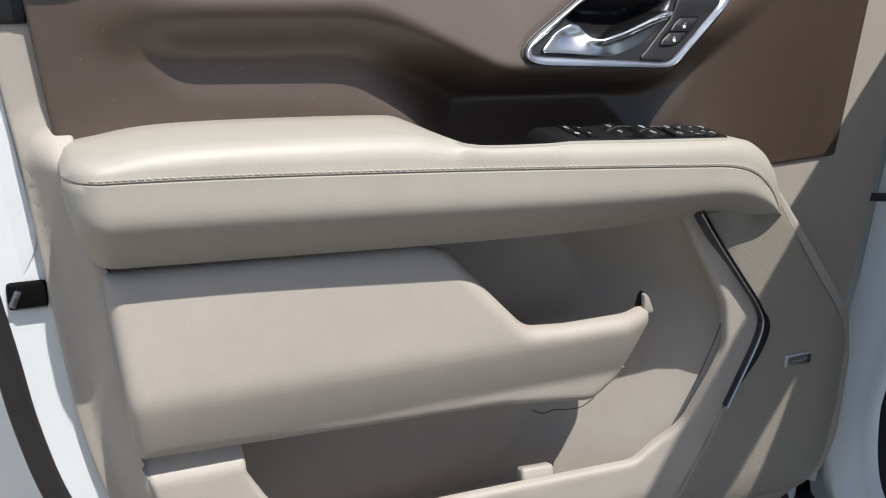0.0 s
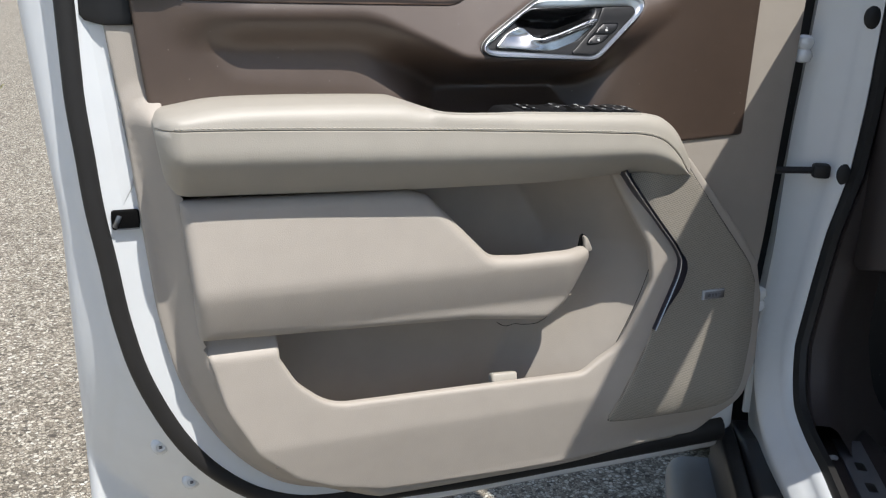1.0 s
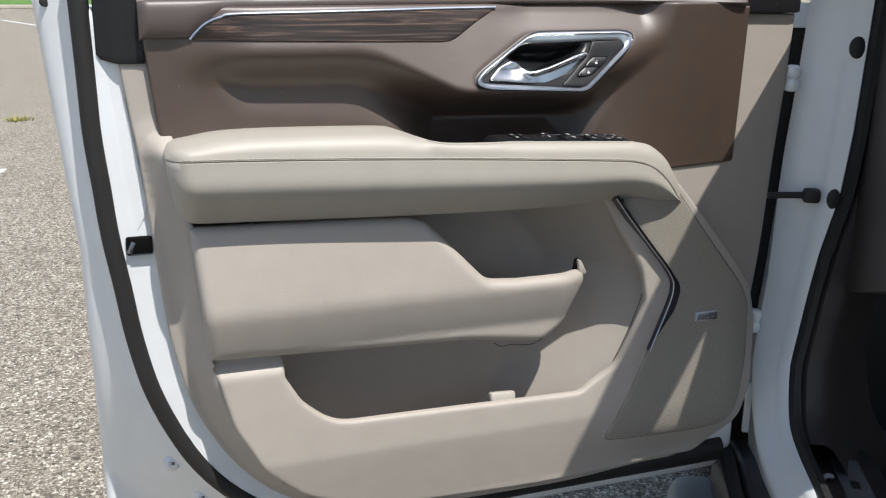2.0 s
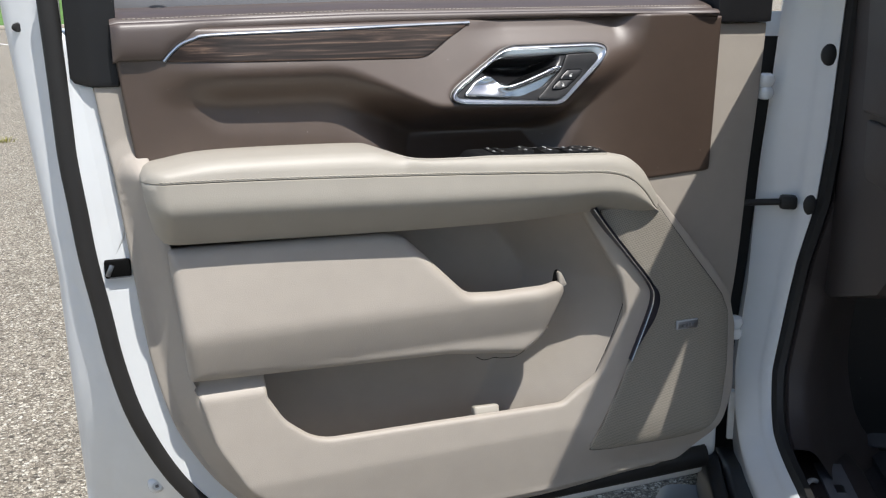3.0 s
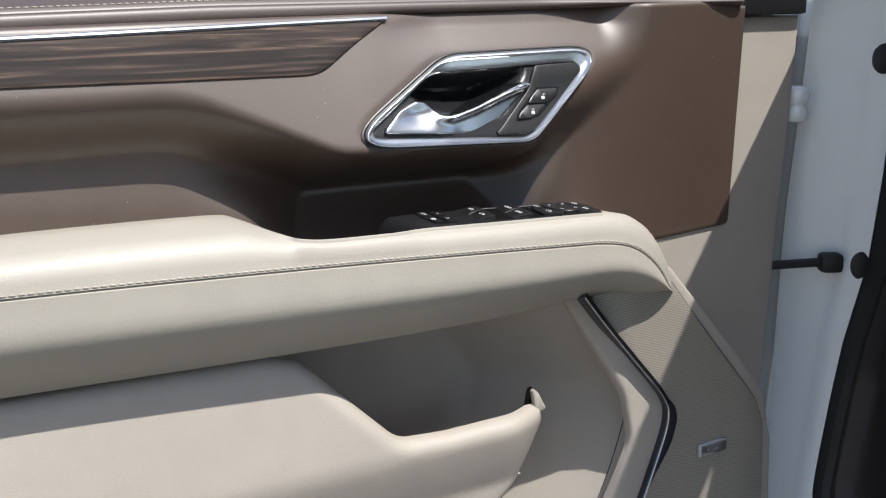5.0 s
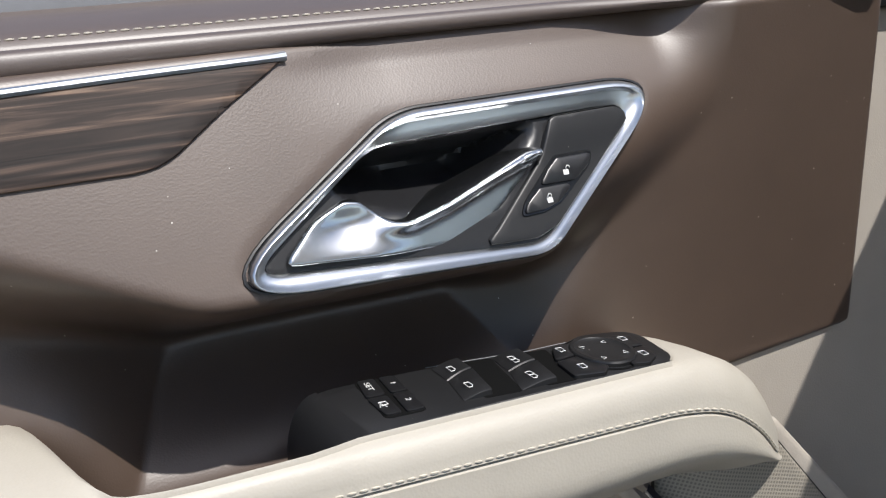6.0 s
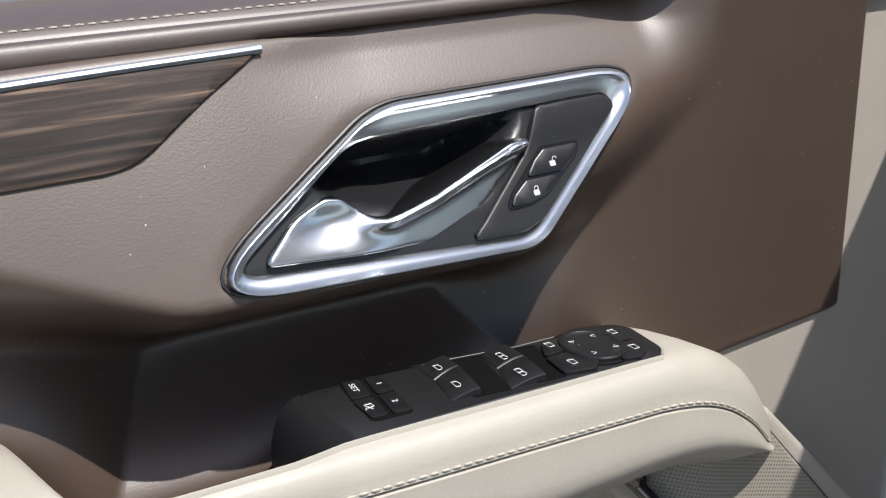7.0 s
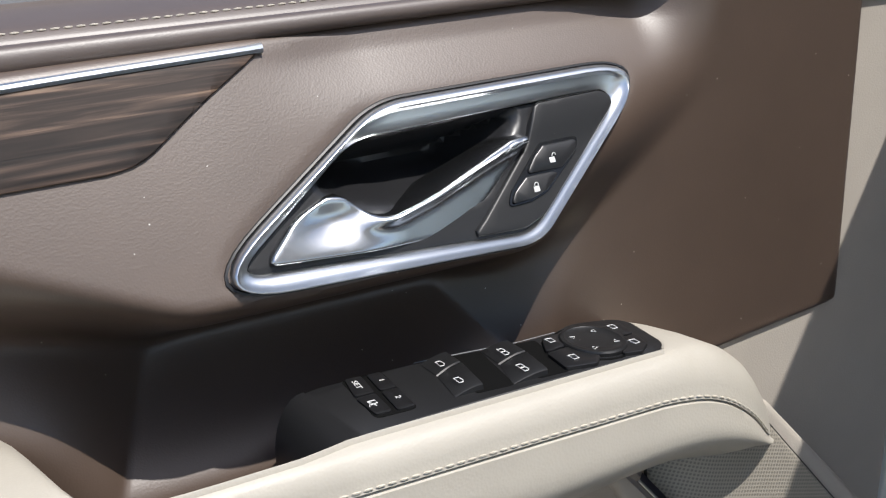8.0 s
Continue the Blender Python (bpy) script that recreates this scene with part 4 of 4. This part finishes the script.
speaker = relief("speaker_grille", SPEAKER, speaker_face, grille_material(), door, step=0.008, back=-0.02, edge=0.002, label="beige perforated loudspeaker grille")
seam = resample(SPEAKER, 0.006)
bare = (np.abs(seam[:, 0] - np.interp(seam[:, 1], [0.594, 0.826], [0.243, 0.339])) < 0.006) & (seam[:, 1] > 0.600) & (seam[:, 1] < 0.84)
first = int(np.flatnonzero(bare & ~np.roll(bare, -1))[0]) + 1
seam, bare = np.roll(seam, -first, 0), np.roll(bare, -first)
seam = seam[~bare]
sy = speaker_face(seam[:, 0], seam[:, 1])
part("grille_seam", tube([(a, y + 0.003, c) for (a, c), y in zip(seam, sy)], 0.0012, 5), RUBBER, speaker)
badge = part("badge", block((0.038, 0.0032, 0.0145), (0.3975, -0.0662, 0.7838), 0.0008), BRUSHED, speaker, "small chrome badge with a grey face")
part("badge_face", block((0.0345, 0.0012, 0.0112), (0.3988, -0.0678, 0.7832), 0.0003), SATIN, badge)
for i in range(4):
    part("badge_bar", block((0.0042, 0.0008, 0.0045), (0.3900 + i * 0.0058, -0.0686, 0.7828), 0.0002, pose(0, 0, 0, 0, 8, 0)), BOARD, badge, smooth=0)
ACC = spline([(0.228, 0.978), (0.255, 0.9435), (0.294, 0.897), (0.319, 0.8675), (0.331, 0.8495), (0.3345, 0.838), (0.3325, 0.820), (0.3225, 0.791), (0.302, 0.739)], 6)
n = len(ACC)
rows = []
for i, (x, z) in enumerate(ACC):
    a, b = np.array(ACC[max(0, i - 1)]), np.array(ACC[min(n - 1, i + 1)])
    t = (b - a) / np.linalg.norm(b - a)
    nx, nz = -t[1], t[0]
    f = i / (n - 1)
    w = 0.0050 + 0.0086 * float(sm(0.45, 0.72, f)) - 0.0128 * float(sm(0.80, 1.0, f)) ** 1.2 if f < 1 else 0.0006
    rows.append([(x - nx * 0.0012, -0.050, z - nz * 0.0012), (x - nx * 0.0012, -0.0672, z - nz * 0.0012), (x, -0.0686, z), (x + nx * w * 0.5, -0.0680, z + nz * w * 0.5), (x + nx * w, -0.0664, z + nz * w), (x + nx * w, -0.050, z + nz * w)])
part("accent_blade", skin(rows), SMOKE, door, "dark chrome accent blade beside the grille")
part("accent_edge", tube([(r[2][0], r[2][1] - 0.0002, r[2][2]) for r in rows], 0.0008, 6), CHROME, door, "thin bright accent edge")

# flat black plate in place of the notch's shadow at the pocket end
part("notch_shade", plate(rounded([(0.1795, 0.860, 0.001), (0.1840, 0.8840, 0.003), (0.1880, 0.8870, 0.003), (0.1955, 0.8790, 0.004), (0.2035, 0.862, 0.001)], 4), lambda a, b, h: (a, -0.036 - h, b), 0.002), VOID, door, "black plate for the notch shadow at the map pocket end", 0)
part("pocket_tab", plate(rounded([(0.1905, 0.860, 0.001), (0.1868, 0.8825, 0.002), (0.1890, 0.8850, 0.002), (0.1935, 0.8800, 0.004), (0.2020, 0.863, 0.002)], 4), lambda a, b, h: (a, -0.038 - h, b), 0.006, 0.0018), BEIGE, door, "beige end of the map pocket lip")
part("bin_tag", block((0.040, 0.016, 0.020), (0.080, -0.028, 0.6775), 0.004, pose(0, 0, 0, -20, 3, 0), 3), LEATHER, door, "pale moulded clip in the door bin")
# thin black line along the map pocket's lower edge
part("pocket_dark_line", tube(spline([(0.054, -0.0535, 0.777), (0.067, -0.053, 0.770), (0.082, -0.053, 0.7715), (0.094, -0.053, 0.769), (0.116, -0.052, 0.768), (0.134, -0.048, 0.774)], 5), [0.0002] + [0.0005] * 24 + [0.0002], 5), VOID, door, "thin dark line under the map pocket")

# latch, frame covers, fasteners
# a solid black block stands for the shade inside the latch opening
latch = part("latch", block((0.032, 0.010, 0.024), (-0.4095, 0.0215, 0.939), 0.003), VOID, door, "black block for the shade inside the latch opening")
part("latch_claw", block((0.006, 0.004, 0.016), (-0.4195, 0.0165, 0.938), 0.001, pose(0, 0, 0, 0, 25, 0)), SATIN, latch)
part("latch_lip", block((0.026, 0.003, 0.0014), (-0.407, 0.0158, 0.9285), 0.0005), SATIN, latch)
FOLD = [(-0.441, 1.170), (-0.4155, 1.168), (-0.4115, 1.117), (-0.4055, 1.068), (-0.3960, 0.993), (-0.3985, 0.979), (-0.4115, 0.952), (-0.436, 0.952)]
relief("latch_side_fold", FOLD, lambda x, z: 0.0205 + 0.15 * np.clip(-0.405 - 0.10 * (z - 1.06) - x, 0, 1), PAINT, door, step=0.006, back=0.06, edge=0.0015, label="white painted steel fold over the latch")
FRAME = [(-0.442, 1.30), (-0.442, 1.174), (-0.418, 1.168), (-0.386, 1.168), (-0.384, 1.30)]
relief("window_frame_cover", FRAME, lambda x, z: 0.008 + 0.012 * sm(-0.415, -0.442, x), CHARCOAL, door, step=0.01, back=0.05, edge=0.002, label="charcoal window frame cover")
relief("mirror_sail_cover", [(0.464, 1.32), (0.464, 1.231), (0.47, 1.2285), (0.561, 1.2275), (0.561, 1.32)], lambda x, z: -0.006 + 0 * x, CHARCOAL, door, step=0.01, back=0.05, edge=0.002, label="charcoal mirror corner cover")
for x, z in ((-0.385, 0.604), (-0.346, 0.537)):
    base = float(shell_depth(np.array([x]), np.array([z]))[0])
    bolt = part("screw", skin([[(x + r * math.cos(w), base + y, z + r * math.sin(w)) for w in np.linspace(0, 2 * math.pi, 17)[:-1]] for r, y in ((0.0125, 0.004), (0.0120, -0.0015), (0.0105, -0.0035), (0.006, -0.005), (0.0054, -0.0042), (0.0005, -0.0042))], closed_v=True, caps=True), PAINT, door, "white painted fastener")
    part("screw_socket", block((0.0045, 0.002, 0.0045), (x, base - 0.0040, z), 0.0005), BOARD, bolt)
hx, hz = -0.494, 1.238
hy = float(shell_depth(np.array([hx]), np.array([hz]))[0])
part("drain_plug", skin([[(hx + r * math.cos(w), hy + h, hz + 0.75 * r * math.sin(w)) for w in np.linspace(0, 2 * math.pi, 17)[:-1]] for r, h in ((0.0075, 0.004), (0.0075, -0.0012), (0.006, -0.0022), (0.0005, -0.0022))], closed_v=True, caps=True), RUBBER, door, "oval black rubber plug in the door edge")
strap = part("check_strap", tube([(0.548, 0.008, 0.945), (0.58, -0.006, 0.946), (0.608, -0.020, 0.947)], 0.0055, 8), RUBBER, door, "black door check strap")
part("strap_end", block((0.026, 0.022, 0.022), (0.608, -0.023, 0.947), 0.005, pose(0, 0, 0, 0, 0, -30)), RUBBER, strap)
for hx, hy, z in ((0.574, 0.012, 1.128), (0.566, 0.032, 0.722)):
    part("hinge", skin([[(hx + r * math.cos(w), hy + r * math.sin(w), z + h) for w in np.linspace(0, 2 * math.pi, 17)[:-1]] for h, r in ((-0.020, 0.006), (-0.018, 0.011), (-0.010, 0.014), (-0.003, 0.012), (0.0, 0.0095), (0.003, 0.012), (0.010, 0.0145), (0.018, 0.012), (0.021, 0.006))], closed_v=True, caps=True), PAINT, door, "white painted door hinge knuckle")

# ---------------------------------------------------------------- the vehicle's body beside the open door
body = car
B = Vector((-0.50, -0.866, 0.0))      # rearwards along the body side
C = Vector((0.866, -0.50, 0.0))       # inwards
O = Vector((0.572, 0.035, 0.0))


def at_body(u, w, z):
    p = O + B * u + C * w
    return (p.x, p.y, z)


# the opening's edge: down the hinge pillar, round into the sill
EDGE = spline([(0.0, 1.75), (0.0, 1.40), (0.0, 1.25), (0.0, 1.10), (0.0, 0.95), (0.0, 0.85), (0.0, 0.75), (0.006, 0.665), (0.035, 0.590), (0.085, 0.545), (0.16, 0.523), (0.30, 0.515), (0.6, 0.515), (1.6, 0.515)], 6)
W_OUT = [(0.0, 0.075), (0.50, 0.034), (0.67, 0.024), (0.74, 0.019), (0.80, 0.017), (0.95, 0.015), (1.05, 0.008), (1.10, 0.004), (1.17, 0.005), (1.23, 0.010), (1.4, 0.026), (2.8, 0.026)]
W_IN = [(0.0, 0.14), (0.50, 0.120), (0.70, 0.114), (0.80, 0.106), (0.90, 0.084), (0.95, 0.077), (1.05, 0.065), (1.10, 0.059), (1.23, 0.058), (1.4, 0.070), (2.8, 0.070)]


def band(shares, lift):
    """Rows across the opening's flange: shares of its width inwards (past 1: metres beyond), lift out of its face."""
    rows, s = [], 0.0
    for i, (u, z) in enumerate(EDGE):
        a, b = np.array(EDGE[max(0, i - 1)]), np.array(EDGE[min(len(EDGE) - 1, i + 1)])
        if i:
            s += math.dist(EDGE[i], EDGE[i - 1])
        t = (b - a) / np.linalg.norm(b - a)
        nu, nz = -t[1], t[0]
        wo, wi = along(W_OUT, s), along(W_IN, s)
        rows.append([at_body(u + nu * h, wo + (wi - wo) * f if f <= 1 else wi + f - 1, z + nz * h) for f, h in zip(shares, lift)])
    return rows


part("hinge_pillar", skin(band([0.25, 0.14, 0.03, -0.005, 0.06, 0.40, 0.58, 0.66, 0.72, 0.95, 1.0], [-0.14, -0.06, -0.020, -0.008, -0.001, 0.011, 0.018, 0.023, 0.030, 0.036, 0.030])), PAINT, body, "white painted door opening flange")
part("body_seal", skin(band([0.96, 0.97, 1.004, 1.014, 1.020, 1.022], [-0.02, 0.034, 0.048, 0.048, 0.036, -0.05])), RUBBER, body, "black rubber body seal")
part("kick_panel", skin([r for r, e in zip(band([1.018, 1.026, 1.046, 1.060, 1.10, 1.18, 1.32, 1.5], [0.024, 0.032, 0.032, 0.022, -0.04, -0.16, -0.30, -0.42]), EDGE) if e[1] > 0.53]), TRIM, body, "dark brown footwell trim")
for w, z in ((0.101, 1.178), (0.095, 0.943)):
    q = Vector(at_body(0.034, w, z))
    rows = [[q + B * h + C * r * math.cos(a) + Vector((0, 0, r * 1.45 * math.sin(a))) for a in np.linspace(0, 2 * math.pi, 21)[:-1]] for r, h in ((0.0115, -0.006), (0.0115, 0.0005), (0.0095, 0.002), (0.0005, 0.0022))]
    part("rubber_plug", skin(rows, closed_v=True, caps=True), RUBBER, body, "oval black rubber plug")


def side_plate(name, poly, w0, w1, mat, label="", bevel=0.0):
    """A solid piece with a side view (along the body, up), between two distances inwards."""
    bm = bmesh.new()
    a = [bm.verts.new(at_body(u, w0, z)) for u, z in poly]
    b = [bm.verts.new(at_body(u, w1, z)) for u, z in poly]
    bm.faces.new(a)
    bm.faces.new(b[::-1])
    for i in range(len(a)):
        j = (i + 1) % len(a)
        bm.faces.new([a[i], b[i], b[j], a[j]])
    bmesh.ops.recalc_face_normals(bm, faces=bm.faces[:])
    if bevel:
        bmesh.ops.bevel(bm, geom=bm.edges[:], offset=bevel, segments=3, affect="EDGES", profile=0.5)
    return part(name, bm, mat, body, label, 40)


side_plate("front_fender", [(-0.20, 0.40), (-0.15, 0.50), (-0.13, 1.19), (-0.16, 1.21), (-1.5, 1.12), (-1.5, 0.75), (-1.3, 0.92), (-0.95, 0.97), (-0.6, 0.88), (-0.44, 0.62), (-0.42, 0.40)], -0.02, 0.02, PAINT, "white front fender")
side_plate("inner_fender", [(-0.14, 0.40), (-0.115, 0.50), (-0.115, 1.20), (-0.16, 1.20), (-0.18, 0.40)], -0.03, 0.9, CHARCOAL, "black inner fender")
side_plate("bonnet", [(-0.10, 1.20), (-0.10, 1.24), (-1.5, 1.14), (-1.5, 1.10)], 0.02, 1.6, PAINT, "white bonnet")


PILLAR_TOP = [(-0.02, 0.040, 1.262), (0.088, 0.048, 1.310), (0.295, 0.066, 1.452), (0.496, 0.097, 1.589), (0.661, 0.130, 1.702), (0.95, 0.19, 1.88)]
PILLAR_LOW = [(0.02, 0.135, 1.290), (0.088, 0.135, 1.310), (0.386, 0.130, 1.372), (0.490, 0.130, 1.405), (0.64, 0.15, 1.56), (0.96, 0.20, 1.80)]
rows = [[at_body(*p), at_body(*q), at_body(q[0], q[1] + 0.012, q[2] + (0.035 if q[0] > 0.3 else 0.0)), at_body(p[0], p[1] + 0.012, p[2])] for p, q in zip(PILLAR_TOP, PILLAR_LOW)]
part("windscreen_pillar", skin(rows, closed_v=True, caps=True), PAINT, body, "white windscreen pillar")
side_plate("dashboard", [(-0.3, 0.80), (-0.3, 1.31), (0.02, 1.335), (0.20, 1.365), (0.386, 1.374), (0.429, 1.290), (0.445, 1.10), (0.36, 0.93), (0.30, 0.88), (0.06, 0.80)], 0.131, 1.5, TRIM, "dark brown dashboard end")
side_plate("dash_end_cap", [(0.142, 1.315), (0.165, 1.20), (0.174, 1.108), (0.435, 1.120), (0.422, 1.290), (0.380, 1.330)], 0.119, 0.133, TRIM, "dark brown dashboard end cap", 0.006)
side_plate("dash_end_pocket", [(0.184, 1.100), (0.188, 1.036), (0.206, 1.018), (0.400, 1.022), (0.436, 1.102)], 0.125, 0.133, TRIM, "recessed lower dashboard cap", 0.004)
side_plate("floor", [(-0.45, 0.40), (-0.45, 0.435), (1.7, 0.435), (1.7, 0.40)], 0.09, 1.6, CARPET, "dark footwell carpet")
side_plate("bulkhead", [(-0.45, 0.40), (-0.48, 0.40), (-0.30, 1.2), (-0.27, 1.2)], 0.06, 1.6, CARPET, "dark footwell bulkhead")
side_plate("footrest", [(-0.36, 0.46), (-0.33, 0.62), (-0.20, 0.60), (-0.10, 0.46)], 0.26, 0.46, MAT, "grey footrest pad", 0.015)
side_plate("sill_trim", [(-0.05, 0.46), (-0.03, 0.487), (0.05, 0.500), (1.6, 0.500), (1.6, 0.44), (-0.05, 0.43)], 0.088, 0.215, TRIM, "dark brown sill trim", 0.008)
tread = side_plate("tread_plate", [(0.050, 0.498), (0.050, 0.5035), (0.62, 0.5035), (0.62, 0.498)], 0.136, 0.180, BOARD, "grey metal tread plate", 0.001)
for i in range(5):
    side_plate("tread_mark", [(0.125 + i * 0.062, 0.5034), (0.125 + i * 0.062, 0.5042), (0.150 + i * 0.062, 0.5042), (0.150 + i * 0.062, 0.5034)], 0.151, 0.165, SATIN)
part("sill_hook", tube(spline([at_body(0.162, 0.089, 0.506), at_body(0.158, 0.096, 0.512), at_body(0.135, 0.113, 0.514), at_body(0.121, 0.125, 0.506)], 5), 0.004, 8), BRUSHED, body, "small bright metal hook on the sill")
side_plate("rocker", [(-0.10, 0.36), (-0.08, 0.46), (0.06, 0.492), (1.6, 0.492), (1.6, 0.36)], -0.012, 0.06, CHARCOAL, "black inner sill", 0.01)
side_plate("sill_cladding", [(-0.06, 0.33), (-0.05, 0.478), (0.05, 0.484), (1.6, 0.484), (1.6, 0.33)], -0.040, -0.0125, CHARCOAL, "black plastic sill cladding", 0.006)

side_plate("hinge_flap", [(-0.02, 0.60), (-0.02, 0.506), (-0.004, 0.511), (-0.006, 0.60)], 0.000, 0.010, PAINT, "white painted pillar flap", 0.001)
side_plate("seam_sealer", [(-0.045, 0.502), (-0.035, 0.490), (-0.037, 0.447), (-0.045, 0.450)], -0.032, -0.020, PAINT, "white lump of seam sealer", 0.003)
# running board with a rounded end
rows = []
for k, u in enumerate([-0.075, -0.0745, -0.070, -0.05, -0.02, 0.10, 0.6, 1.6]):
    f = (0.05, 0.70, 0.86, 0.96, 1.0, 1.0, 1.0, 1.0)[k]
    rows.append([at_body(u, -0.050 + 0.066 * f * math.copysign(abs(math.cos(a)) ** 0.6, math.cos(a)), 0.352 + 0.034 * f * math.copysign(abs(math.sin(a)) ** 0.7, math.sin(a))) for a in np.linspace(0, 2 * math.pi, 29)[:-1]])
part("running_board", skin(rows, closed_v=True, caps=True), BOARD, body, "grey running board with rounded end")

# roof and rear side, out of view, added to block light from the sky
rows = []
for k, (u, z) in enumerate(((0.93, 1.86), (1.2, 1.905), (1.8, 1.93), (2.6, 1.92), (3.5, 1.87), (3.75, 1.80))):
    rows.append([at_body(u, 0.19 + 0.62 * (1 - math.cos(a)), z - 0.05 + 0.05 * math.sin(a)) for a in np.linspace(0, math.pi, 13)])
part("roof", skin(rows), PAINT, body, "white roof, unseen, added to block skylight")
side_plate("rear_door", [(1.14, 0.45), (1.12, 1.22), (2.2, 1.26), (2.32, 0.95), (1.95, 0.60), (1.85, 0.45)], 0.02, 0.07, PAINT, "white closed rear door, unseen, added to block skylight", 0.01)
side_plate("rear_fender", [(2.36, 0.95), (2.24, 1.26), (3.7, 1.24), (3.8, 0.55), (2.75, 0.55), (2.62, 0.85)], 0.02, 0.07, PAINT, "white rear fender, unseen, added to block skylight", 0.01)
side_plate("far_side", [(-1.5, 0.40), (-1.5, 1.12), (0.0, 1.25), (3.7, 1.25), (3.8, 0.50)], 1.62, 1.67, PAINT, "white far side of the body", 0.01)

# a loose mat on the footwell carpet
bm = bmesh.new()
outline = rounded([(-0.32, 0.275, 0.06), (0.62, 0.275, 0.08), (0.62, 0.80, 0.08), (-0.30, 0.80, 0.08)], 6)
low, high = [bm.verts.new(at_body(u, w, 0.4352)) for u, w in outline], [bm.verts.new(at_body(u, w, 0.446)) for u, w in outline]
for i in range(len(low)):
    bm.faces.new([low[i - 1], low[i], high[i], high[i - 1]])
bm.faces.new(high)
bm.faces.new(low[::-1])
bmesh.ops.recalc_face_normals(bm, faces=bm.faces[:])
tagged(part("floor_mat", bm, MAT), "dark grey rubber mat lying on the footwell carpet", "floor mat")

# wheels under the body
for u in (-0.93, 2.14):
    q = Vector(at_body(u, 0.14, 0.40))
    def wheel_row(r, w):
        return [q + C * w + B * r * math.cos(a) + Vector((0, 0, r * math.sin(a))) for a in np.linspace(0, 2 * math.pi, 41)[:-1]]
    tyre = part("wheel", skin([wheel_row(r, w) for r, w in ((0.29, -0.12), (0.36, -0.135), (0.395, -0.12), (0.40, -0.08), (0.40, 0.08), (0.395, 0.12), (0.29, 0.12))], closed_v=True, caps=True), RUBBER, body, "black rubber tyre")
    part("rim", skin([wheel_row(r, w) for r, w in ((0.285, -0.12), (0.27, -0.125), (0.25, -0.10), (0.06, -0.115), (0.001, -0.118))], closed_v=True), SATIN, tyre)
